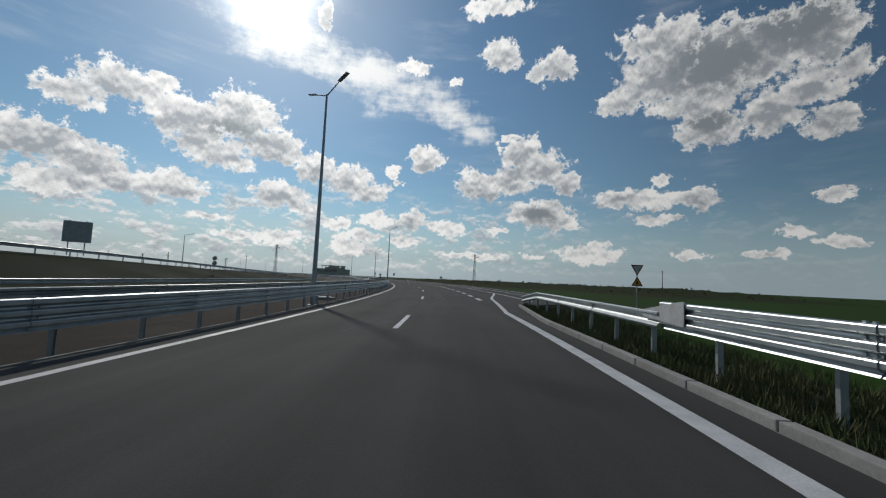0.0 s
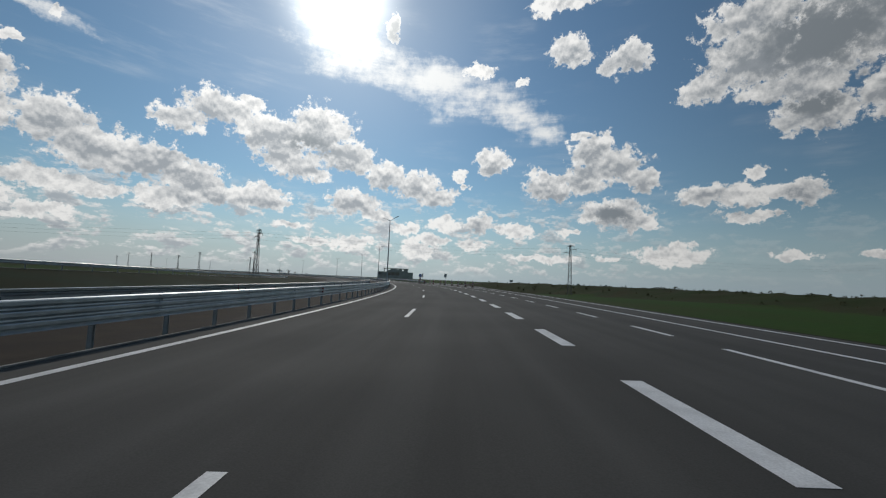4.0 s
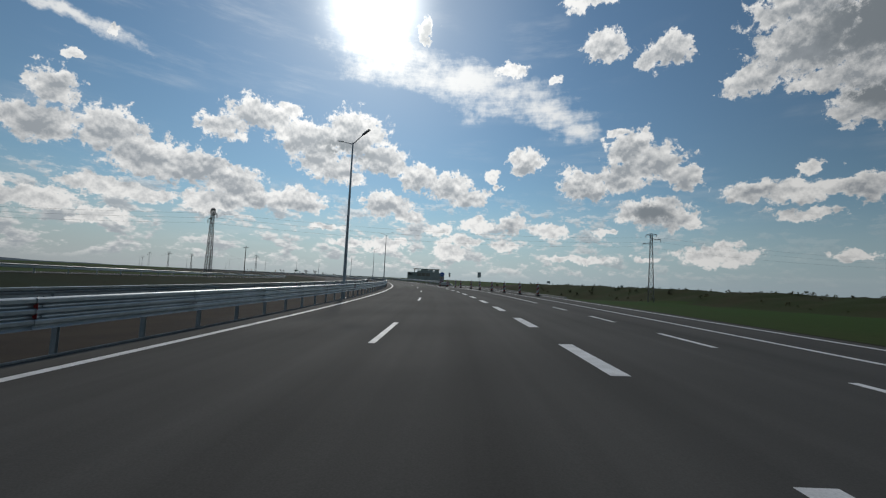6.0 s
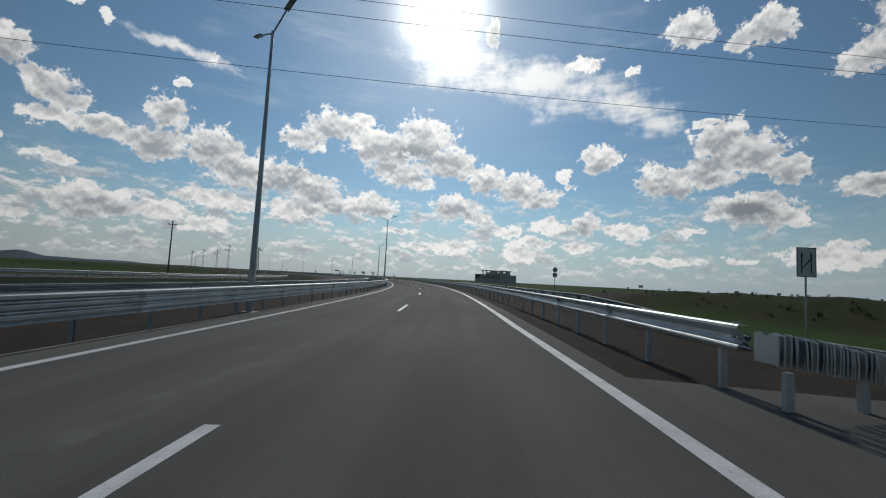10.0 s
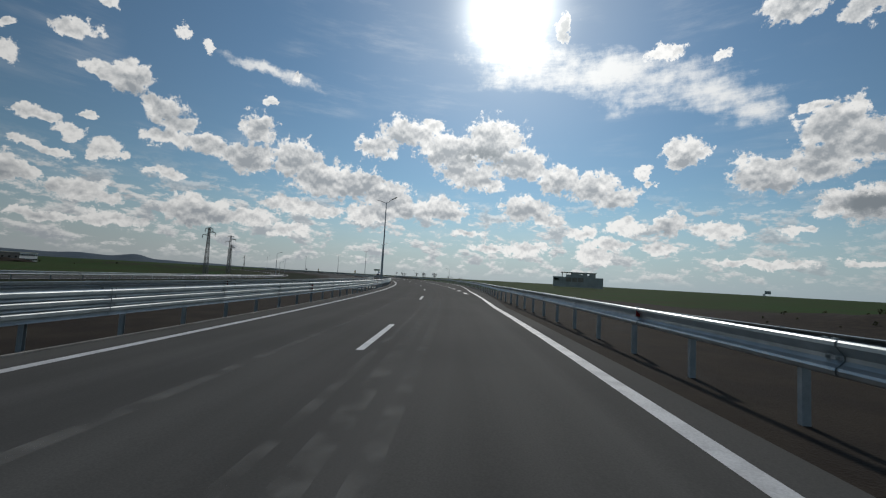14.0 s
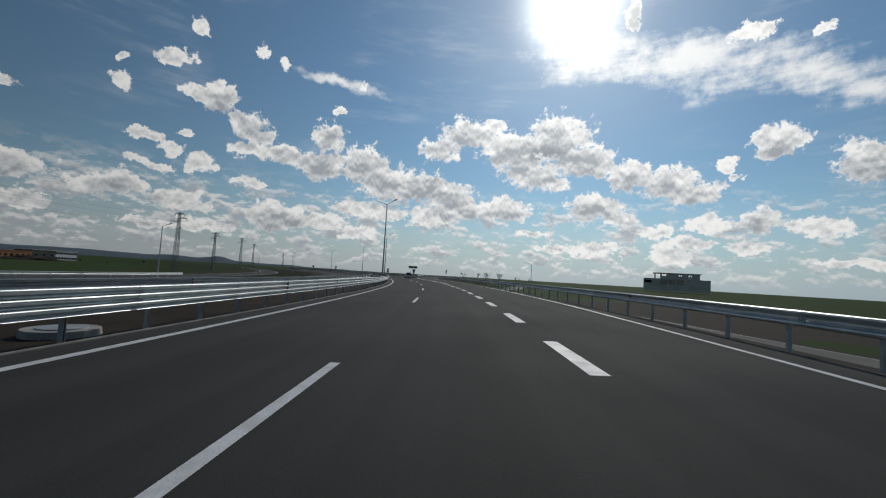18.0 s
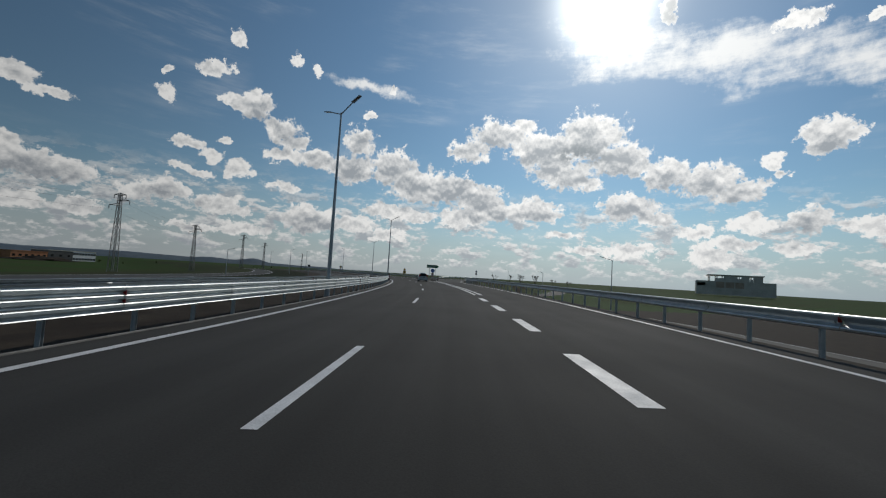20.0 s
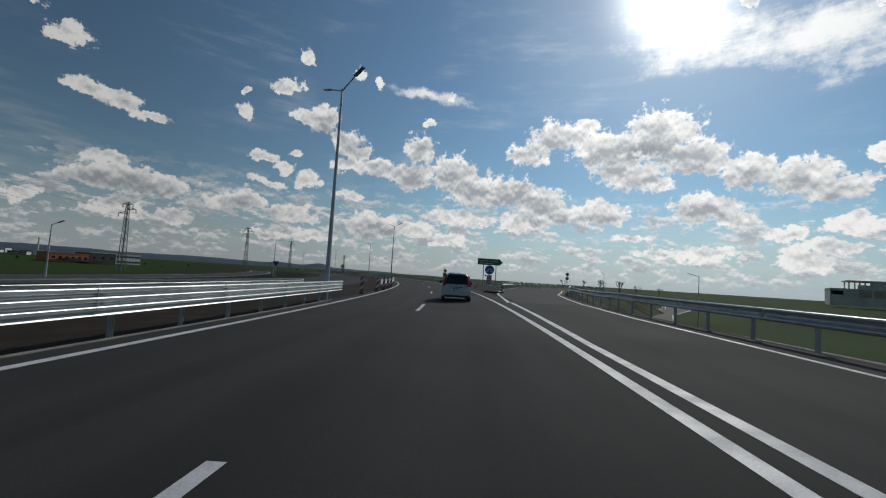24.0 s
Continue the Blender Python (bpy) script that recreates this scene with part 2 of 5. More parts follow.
# light through the thin cloud round the sun
to_sun = wn("ShaderNodeVectorMath", operation="DOT_PRODUCT")
wlink(coord, to_sun.inputs[0])
to_sun.inputs[1].default_value = (math.sin(radians(SUN_AZ)) * math.cos(radians(SUN_EL)),
                                  math.cos(radians(SUN_AZ)) * math.cos(radians(SUN_EL)), math.sin(radians(SUN_EL)))
near_sun = wmath("ARCCOSINE", wmath("MINIMUM", to_sun.outputs["Value"], 0.99999))
glare = wmath("POWER", wmath("SUBTRACT", 1.0, wstep(near_sun, 0.0, 0.26)), 4.5)

dark = wmath("MULTIPLY", wstep(wmath("ADD", wmath("SUBTRACT", 1.0, core), wmath("MULTIPLY", grain, 0.5)), -0.1, 0.7), wstep(mass, 0.12, 0.5))
body = wmix(dark, wmix(grey, (0.93, 0.93, 0.915), (0.36, 0.395, 0.43)), (0.25, 0.285, 0.315))
haze = wmix(wmath("MULTIPLY", wmath("SUBTRACT", 1.0, wstep(elev, -1.0, 12.0)), 0.9), blue.outputs[0], wmix(wstep(azim, -80.0, 25.0), (0.405, 0.455, 0.51), (0.40, 0.51, 0.60)))
low_col = wmix(wstep(wmath("SUBTRACT", low_over, wmath("MULTIPLY", relief, 0.12)), 0.46, 0.64), (0.82, 0.83, 0.825), (0.42, 0.46, 0.50))
c1 = wmix(wmath("MULTIPLY", low_cover, 0.92), haze, low_col)
# threads of high thin cloud that run down to the right
thread_map = wn("ShaderNodeMapping")
wlink(flat.outputs[0], thread_map.inputs[0])
thread_map.inputs["Rotation"].default_value = (0, 0, radians(24))
thread_map.inputs["Scale"].default_value = (0.07, 0.42, 1)
threads = wmath("MULTIPLY", wmath("SUBTRACT", wnoise(thread_map.outputs[0], 1.0, 8, 0.64).outputs["Fac"], 0.5), 2.4)
veil_mass = wmath("ADD", wmath("ADD", wmath("SUBTRACT", 1.0, wmath("MULTIPLY", veil, 0.8)), wmath("MULTIPLY", grain, 0.6)), threads)
thin = wmath("MULTIPLY", wmath("MULTIPLY", wstep(threads, -0.1, 0.75), wstep(wnoise(flat.outputs[0], 0.06, 4, 0.5).outputs["Fac"], 0.42, 0.62)), 0.26)
veil_cover = wmath("MAXIMUM", wmath("MULTIPLY", wstep(veil_mass, -0.30, 1.0), 0.95), thin)
c2 = wmix(veil_cover, c1, (0.84, 0.855, 0.855))
c3 = wmix(cover, c2, body)
# the sky pales towards the sun and falls off away from it
away = wmath("SUBTRACT", 1.06, wmath("MULTIPLY", wstep(near_sun, 0.15, 1.25), 0.52))
tone = wn("ShaderNodeVectorMath", operation="SCALE")
wlink(c3, tone.inputs[0])
wlink(away, tone.inputs["Scale"])
shine = wn("ShaderNodeMix", data_type="RGBA", blend_type="ADD")
halo = wmath("MULTIPLY", wmath("POWER", wmath("SUBTRACT", 1.0, wstep(near_sun, 0.0, 0.60)), 2.0), 0.11)
wlink(wmath("MINIMUM", wmath("ADD", glare, halo), 1.0), shine.inputs[0])
wlink(tone.outputs[0], shine.inputs[6])
shine.inputs[7].default_value = (2.2, 2.15, 1.95, 1)
bg = wn("ShaderNodeBackground")
wlink(shine.outputs[2], bg.inputs[0])
bg.inputs[1].default_value = WHITE
wout = wn("ShaderNodeOutputWorld")
wlink(bg.outputs[0], wout.inputs[0])

sun = new("sun", bpy.data.lights.new("sun", "SUN"))
sun.data.energy, sun.data.angle, sun.data.color = 1.5, radians(2.5), (1.0, 0.95, 0.86)
sun.matrix_world = look((0, 0, 0), (-to_sun.inputs[1].default_value[0], -to_sun.inputs[1].default_value[1],
                                    -to_sun.inputs[1].default_value[2]))
# ======== materials
def rgb(c):
    return (*c, 1) if isinstance(c, tuple) else (c, c, c, 1)


def material(name, base, second=None, rough=0.6, metal=0.0, scale=3.0, fine=40.0, bump=0.1, mix=(0.4, 0.65), spread=0.0,
             rough_var=0.1, stretch=(1, 1, 1), coat=0.0, spec=0.5, dist=0.02):
    """A surface with large stains, fine grain, relief and, where spread is given, a tone of its own for each object."""
    m = bpy.data.materials.new(name)
    m.use_nodes = True
    nt = m.node_tree
    p = nt.nodes["Principled BSDF"]
    p.inputs["Metallic"].default_value = metal
    p.inputs["Coat Weight"].default_value = coat
    p.inputs["Specular IOR Level"].default_value = spec
    co = nt.nodes.new("ShaderNodeTexCoord")
    mp = nt.nodes.new("ShaderNodeMapping")
    mp.inputs["Scale"].default_value = stretch
    nt.links.new(co.outputs["Object"], mp.inputs[0])
    big = nt.nodes.new("ShaderNodeTexNoise")
    big.inputs["Scale"].default_value, big.inputs["Detail"].default_value = scale, 5
    nt.links.new(mp.outputs[0], big.inputs["Vector"])
    small = nt.nodes.new("ShaderNodeTexNoise")
    small.inputs["Scale"].default_value, small.inputs["Detail"].default_value = fine, 3
    nt.links.new(mp.outputs[0], small.inputs["Vector"])
    ramp = nt.nodes.new("ShaderNodeMapRange")
    ramp.inputs[1].default_value, ramp.inputs[2].default_value = mix
    nt.links.new(big.outputs["Fac"], ramp.inputs[0])
    mx = nt.nodes.new("ShaderNodeMix")
    mx.data_type = "RGBA"
    nt.links.new(ramp.outputs[0], mx.inputs[0])
    second = second if second is not None else (tuple(v * 0.78 for v in base) if isinstance(base, tuple) else base * 0.78)
    mx.inputs[6].default_value, mx.inputs[7].default_value = rgb(base), rgb(second)
    hv = nt.nodes.new("ShaderNodeHueSaturation")
    nt.links.new(mx.outputs[2], hv.inputs["Color"])
    add = nt.nodes.new("ShaderNodeMapRange")
    nt.links.new(small.outputs["Fac"], add.inputs[0])
    add.inputs[1].default_value, add.inputs[2].default_value = 0.25, 0.75
    add.inputs[3].default_value, add.inputs[4].default_value = 0.85, 1.15
    val = add.outputs[0]
    if spread:
        oi = nt.nodes.new("ShaderNodeObjectInfo")
        ov = nt.nodes.new("ShaderNodeMapRange")
        ov.inputs[3].default_value, ov.inputs[4].default_value = 1 - spread, 1 + spread
        nt.links.new(oi.outputs["Random"], ov.inputs[0])
        mu = nt.nodes.new("ShaderNodeMath")
        mu.operation = "MULTIPLY"
        nt.links.new(val, mu.inputs[0])
        nt.links.new(ov.outputs[0], mu.inputs[1])
        val = mu.outputs[0]
    nt.links.new(val, hv.inputs["Value"])
    nt.links.new(hv.outputs[0], p.inputs["Base Color"])
    ro = nt.nodes.new("ShaderNodeMapRange")
    nt.links.new(big.outputs["Fac"], ro.inputs[0])
    ro.inputs[1].default_value, ro.inputs[2].default_value = 0.3, 0.7
    ro.inputs[3].default_value, ro.inputs[4].default_value = max(rough - rough_var, 0.02), min(rough + rough_var, 1)
    nt.links.new(ro.outputs[0], p.inputs["Roughness"])
    if bump:
        bp = nt.nodes.new("ShaderNodeBump")
        bp.inputs["Strength"].default_value, bp.inputs["Distance"].default_value = bump, dist
        nt.links.new(small.outputs["Fac"], bp.inputs["Height"])
        nt.links.new(bp.outputs[0], p.inputs["Normal"])
    return m


ASPHALT = material("asphalt", (0.060, 0.0595, 0.057), (0.055, 0.0545, 0.053), 0.92, spec=0.25, scale=0.25, fine=55, bump=0.35, dist=0.004, rough_var=0.03)
ASPHALT_NEW = material("asphalt_fresh", (0.036, 0.037, 0.038), (0.0335, 0.0345, 0.0355), 0.9, spec=0.25, scale=0.3, fine=55, bump=0.35, dist=0.004, rough_var=0.03)
ASPHALT_OLD = material("pale_worn_asphalt", (0.142, 0.134, 0.119), (0.130, 0.123, 0.110), 0.9, spec=0.25, scale=0.22, fine=55, bump=0.35, dist=0.004, rough_var=0.03)
PAINT = material("road_paint", 0.72, 0.58, 0.6, scale=3, fine=45, bump=0.15, dist=0.003)
PAINT_OLD = material("worn_road_paint", 0.45, 0.25, 0.7, scale=2.5, fine=30, bump=0.1, dist=0.003)
ZINC = material("galvanised_steel", (0.44, 0.47, 0.48), (0.37, 0.40, 0.41), 0.44, 0.9, scale=0.7, fine=5, bump=0.0, spread=0.07, rough_var=0.05, spec=0.6)
ZINC_DULL = material("dull_galvanised_steel", (0.46, 0.475, 0.475), (0.36, 0.375, 0.375), 0.5, 0.2, scale=2.5, fine=20, bump=0.05, spread=0.08)
POLE = material("lamp_pole_zinc", (0.46, 0.48, 0.50), (0.38, 0.40, 0.42), 0.48, 0.7, scale=1.2, fine=16, bump=0.03)
DARK = material("dark_plastic", 0.03, 0.022, 0.5, scale=6, fine=60, bump=0.05)
RUBBER = material("black_rubber", 0.025, 0.04, 0.85, scale=8, fine=60, bump=0.3, dist=0.004)
CONCRETE = material("concrete", (0.40, 0.385, 0.36), (0.30, 0.29, 0.27), 0.85, scale=1.3, fine=25, bump=0.25, dist=0.006, spread=0.08)
EDGING = material("dusty_edging", (0.30, 0.285, 0.26), (0.20, 0.185, 0.165), 0.9, scale=1.3, fine=25, bump=0.2, dist=0.004)
CONCRETE_WALL = material("raw_concrete_wall", (0.62, 0.59, 0.53), (0.52, 0.49, 0.43), 0.9, scale=0.25, fine=3, bump=0.2, dist=0.02)
BRICK = material("brick_infill", (0.46, 0.36, 0.28), (0.38, 0.29, 0.22), 0.9, scale=0.4, fine=4, bump=0.2, dist=0.02)
GRASS = material("spring_wheat_field", (0.030, 0.066, 0.010), (0.044, 0.060, 0.018), 0.95, scale=0.02, fine=1.5, bump=0.5, dist=0.08, mix=(0.42, 0.62), spec=0.05)
VERGE = material("dry_grass_verge", (0.022, 0.028, 0.011), (0.036, 0.032, 0.018), 0.95, scale=0.35, fine=14, bump=0.6, dist=0.04, spec=0.05)
ROUGH = material("rough_ground", (0.034, 0.047, 0.016), (0.050, 0.050, 0.026), 0.95, scale=0.09, fine=3, bump=0.6, dist=0.1, spec=0.05)
BANK_GRASS = material("rough_bank_grass", (0.014, 0.024, 0.008), (0.026, 0.028, 0.013), 0.95, scale=0.12, fine=5, bump=0.6, dist=0.06, spec=0.05)
WEEDS = material("patchy_weeds_on_soil", (0.060, 0.088, 0.024), (0.040, 0.032, 0.024), 0.95, scale=0.13, fine=9, bump=0.6, dist=0.04, mix=(0.38, 0.50), spec=0.05)
SOIL = material("brown_gravel_soil", (0.030, 0.0225, 0.017), (0.052, 0.041, 0.031), 0.95, scale=0.8, fine=30, bump=0.7, dist=0.02, spec=0.1)
RED = material("red_reflective_sheet", (0.36, 0.025, 0.02), (0.28, 0.02, 0.016), 0.4, scale=5, fine=40, bump=0.02)
WHITE_SHEET = material("white_reflective_sheet", 0.66, 0.55, 0.4, scale=5, fine=40, bump=0.02)
BLUE = material("blue_sign_sheet", (0.02, 0.12, 0.48), (0.018, 0.10, 0.40), 0.35, scale=5, fine=30, bump=0.0)
GREEN = material("green_sign_sheet", (0.01, 0.16, 0.075), (0.01, 0.13, 0.06), 0.35, scale=5, fine=30, bump=0.0)
YELLOW = material("yellow_sign_sheet", (0.75, 0.42, 0.02), (0.65, 0.36, 0.02), 0.4, scale=5, fine=30, bump=0.0)
STEEL = material("pylon_steel", (0.22, 0.22, 0.22), (0.15, 0.14, 0.13), 0.6, 0.5, scale=0.8, fine=8, bump=0.1)
WIRE = material("aluminium_wire", 0.16, 0.12, 0.5, 0.5, scale=1, fine=8, bump=0.0)
BARK = material("bark", (0.10, 0.075, 0.055), (0.06, 0.05, 0.04), 0.95, scale=2, fine=20, bump=0.6, dist=0.02)
LEAF = material("weed_leaf", (0.085, 0.115, 0.038), (0.135, 0.125, 0.062), 0.8, scale=0.8, fine=10, bump=0.1, spec=0.2)


GLASS_DARK = material("dark_car_glass", 0.02, 0.015, 0.08, scale=4, fine=30, bump=0.0, rough_var=0.03)
CAR_PAINT = material("silver_grey_car_paint", (0.54, 0.57, 0.58), (0.48, 0.51, 0.52), 0.3, 0.2, scale=2, fine=60, bump=0.0, coat=0.6)
LAMP_RED = material("red_lamp_glass", (0.45, 0.02, 0.015), (0.35, 0.015, 0.01), 0.15, scale=8, fine=60, bump=0.02)
SCRUB = material("scrub", (0.065, 0.072, 0.030), (0.085, 0.075, 0.042), 0.95, scale=0.5, fine=6, bump=0.3, dist=0.05, spec=0.05)
# blue-grey base colour of the hills holds the haze of distance
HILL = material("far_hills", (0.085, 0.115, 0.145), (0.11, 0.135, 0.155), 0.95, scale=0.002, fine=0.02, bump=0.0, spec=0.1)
PLASTER = material("white_plaster", 0.78, 0.7, 0.85, scale=0.2, fine=3, bump=0.1)
ORANGE_ROOF = material("orange_panel", (0.42, 0.17, 0.07), (0.34, 0.13, 0.06), 0.7, scale=0.3, fine=4, bump=0.1)
SHEET_DARK = material("dark_cladding", 0.07, 0.05, 0.5, 0.2, scale=0.3, fine=5, bump=0.1)



def dusty():
    """Pale dust on the asphalt, broken up by noise."""
    m = material("pale_dust", (0.50, 0.49, 0.45), (0.42, 0.41, 0.38), 0.95, scale=2, fine=30, bump=0.0, spec=0.1)
    nt = m.node_tree
    co = nt.nodes.new("ShaderNodeTexCoord")
    ns = nt.nodes.new("ShaderNodeTexNoise")
    ns.inputs["Scale"].default_value, ns.inputs["Detail"].default_value = 2.6, 8
    mr = nt.nodes.new("ShaderNodeMapRange")
    mr.inputs[1].default_value, mr.inputs[2].default_value, mr.inputs[4].default_value = 0.42, 0.74, 0.30
    nt.links.new(co.outputs["Object"], ns.inputs["Vector"])
    nt.links.new(ns.outputs["Fac"], mr.inputs[0])
    nt.links.new(mr.outputs[0], nt.nodes["Principled BSDF"].inputs["Alpha"])
    return m


DUST = dusty()


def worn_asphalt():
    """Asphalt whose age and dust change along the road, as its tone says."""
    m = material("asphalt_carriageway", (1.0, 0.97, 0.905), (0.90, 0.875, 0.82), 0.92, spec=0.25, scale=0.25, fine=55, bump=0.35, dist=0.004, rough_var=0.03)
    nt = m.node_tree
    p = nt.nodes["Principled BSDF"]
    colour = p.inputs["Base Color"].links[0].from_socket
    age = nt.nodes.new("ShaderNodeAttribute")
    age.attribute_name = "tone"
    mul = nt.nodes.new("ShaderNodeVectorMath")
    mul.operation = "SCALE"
    def put(kind, op=None):
        n = nt.nodes.new(kind)
        if op:
            n.operation = op
        return n
    cross, along = put("ShaderNodeAttribute"), put("ShaderNodeAttribute")
    cross.attribute_name, along.attribute_name = "cross", "along"
    at = put("ShaderNodeCombineXYZ")
    for i, (src, k) in enumerate(((cross, 1.6), (along, 0.045))):
        m2 = put("ShaderNodeMath", "MULTIPLY")
        nt.links.new(src.outputs["Fac"], m2.inputs[0])
        m2.inputs[1].default_value = k
        nt.links.new(m2.outputs[0], at.inputs[i])
    streak = put("ShaderNodeTexNoise")
    streak.inputs["Scale"].default_value, streak.inputs["Detail"].default_value = 1.0, 6
    nt.links.new(at.outputs[0], streak.inputs["Vector"])
    vary = put("ShaderNodeMapRange")
    nt.links.new(streak.outputs["Fac"], vary.inputs[0])
    vary.inputs[1].default_value, vary.inputs[2].default_value, vary.inputs[3].default_value, vary.inputs[4].default_value = 0.3, 0.7, 0.84, 1.16
    # paler bands where the wheels run
    angle = put("ShaderNodeMath", "MULTIPLY_ADD")
    nt.links.new(cross.outputs["Fac"], angle.inputs[0])
    angle.inputs[1].default_value, angle.inputs[2].default_value = 2 * math.pi / 1.9, -3.64
    wave = put("ShaderNodeMath", "COSINE")
    nt.links.new(angle.outputs[0], wave.inputs[0])
    band = put("ShaderNodeMath", "MULTIPLY_ADD")
    nt.links.new(wave.outputs[0], band.inputs[0])
    band.inputs[1].default_value, band.inputs[2].default_value = 0.07, 1.0
    both = put("ShaderNodeMath", "MULTIPLY")
    nt.links.new(vary.outputs[0], both.inputs[0])
    nt.links.new(band.outputs[0], both.inputs[1])
    full = put("ShaderNodeMath", "MULTIPLY")
    nt.links.new(both.outputs[0], full.inputs[0])
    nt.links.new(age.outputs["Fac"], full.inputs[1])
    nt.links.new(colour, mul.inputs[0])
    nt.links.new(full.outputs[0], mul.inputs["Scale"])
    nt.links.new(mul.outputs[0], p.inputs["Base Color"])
    return m


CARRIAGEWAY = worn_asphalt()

# ======== builders
def part(name, bm, mat, parent=None, label=""):
    me = bpy.data.meshes.new(name)
    bm.to_mesh(me)
    bm.free()
    me.materials.append(mat)
    ob = new(name, me)
    ob.parent = parent
    if label:
        ob["label"] = label
    return ob


def sheet(name, verts, faces, mat, parent=None, label="", smooth=False):
    me = bpy.data.meshes.new(name)
    me.from_pydata(verts, [], faces)
    me.update()
    if smooth:
        me.shade_smooth()
    me.materials.append(mat)
    ob = new(name, me)
    ob.parent = parent
    if label:
        ob["label"] = label
    return ob


def again(ob, m, parent):
    """Another piece on the same mesh."""
    o = new(ob.name.split(".")[0], ob.data)
    o.matrix_basis = m
    o.parent = parent
    return o


def empty(name, m, label, category, group="", kind=""):
    ob = new(name)
    ob.empty_display_size = 0.3
    ob.matrix_basis = m
    return tagged(ob, label, category, group, kind)


def box(bm, x0, x1, y0, y1, z0, z1, bevel=0.0):
    g = bmesh.ops.create_cube(bm, size=1.0, matrix=Matrix.LocRotScale(((x0 + x1) / 2, (y0 + y1) / 2, (z0 + z1) / 2), None,
                                                                    (abs(x1 - x0), abs(y1 - y0), abs(z1 - z0))))
    if bevel:
        es = list({e for v in g["verts"] for e in v.link_edges})
        bmesh.ops.bevel(bm, geom=es, offset=bevel, segments=2, affect="EDGES", profile=0.6)


def rod(bm, a, b, ra, rb=None, n=8):
    a, b = Vector(a), Vector(b)
    d = b - a
    m = Matrix.Translation((a + b) / 2) @ d.to_track_quat("Z", "Y").to_matrix().to_4x4()
    bmesh.ops.create_cone(bm, cap_ends=True, segments=n, radius1=ra, radius2=ra if rb is None else rb, depth=d.length, matrix=m)


def ball(bm, c, r, squash=(1, 1, 1), u=12, v=8):
    bmesh.ops.create_uvsphere(bm, u_segments=u, v_segments=v, radius=r, matrix=Matrix.LocRotScale(c, None, squash))


def prism(bm, outline, axis_from, axis_to, plane="xz"):
    """An outline of 2D points pushed through from one coordinate to another."""
    def at(p, d):
        return (p[0], d, p[1]) if plane == "xz" else (d, p[0], p[1]) if plane == "yz" else (p[0], p[1], d)
    a = [bm.verts.new(at(p, axis_from)) for p in outline]
    b = [bm.verts.new(at(p, axis_to)) for p in outline]
    n = len(a)
    bm.faces.new(a)
    bm.faces.new(b[::-1])
    for i in range(n):
        bm.faces.new((a[i], b[i], b[(i + 1) % n], a[(i + 1) % n]))
    bmesh.ops.recalc_face_normals(bm, faces=bm.faces)


def ribbon(name, s0, s1, left, right, z, mat, parent=None, label="", step=2.0, drop=0.0, across=1, lift=None, lift_right=None):
    """A strip along the road between two lateral lines (numbers or tables over s)."""
    n = max(2, int(math.ceil((s1 - s0) / step)) + 1)
    verts, faces = [], []
    for i in range(n):
        s = s0 + (s1 - s0) * i / (n - 1)
        l = left if isinstance(left, (int, float)) else interp_lin(left, s)
        r = right if isinstance(right, (int, float)) else interp_lin(right, s)
        zl, zr = z if isinstance(z, tuple) else (z, z)
        if lift:
            zl, zr = zl + interp_lin(lift, s), zr + interp_lin(lift_right or lift, s)
        for j in range(across + 1):
            k = j / across
            verts.append(place(s, l + (r - l) * k, zl + (zr - zl) * k))
    w = across + 1
    for i in range(n - 1):
        for j in range(across):
            a = i * w + j
            faces.append((a, a + 1, a + w + 1, a + w))
    if drop:
        m = len(verts)
        verts += [v - Vector((0, 0, drop)) for v in verts]
        for i in range(n - 1):
            faces.append((i * w, i * w + w, m + i * w + w, m + i * w))
            b = i * w + across
            faces.append((b + w, b, m + b, m + b + w))
        faces.append((0, m, m + across, across) if across == 1 else tuple(range(across + 1)) + tuple(m + j for j in range(across, -1, -1)))
    return sheet(name, verts, faces, mat, parent, label)


def interp_lin(table, s):
    for (a, va), (b, vb) in zip(table, table[1:]):
        if s <= b:
            k = min(max((s - a) / (b - a), 0), 1)
            return va + (vb - va) * k
    return table[-1][1]
# ======== ground and road
def road_frame(x, y):
    """s and u of a world point, near enough."""
    best, bs = 1e18, 0
    for s in range(S_MIN, 701, 12):
        px, py = LINE[s]
        d = (px - x) ** 2 + (py - y) ** 2
        if d < best:
            best, bs = d, s
    a = heading(bs)
    px, py = LINE[bs]
    return bs + (x - px) * -math.sin(a) + (y - py) * math.cos(a), (x - px) * math.cos(a) + (y - py) * math.sin(a) + lane_offset(bs), math.sqrt(best)


def smooth(a, b, v):
    k = min(max((v - a) / (b - a), 0), 1)
    return k * k * (3 - 2 * k)


FIELD_RIGHT = ((-200, -1.2), (150, -1.2), (210, -2.2), (260, -4.4), (420, -4.8), (560, -4.0), (800, -2.0))
FIELD_LEFT = ((-200, 3.0), (0, 2.6), (40, 1.9), (90, 0.9), (160, 0.1), (260, -0.7), (400, -1.3), (520, -1.2), (640, -0.8))


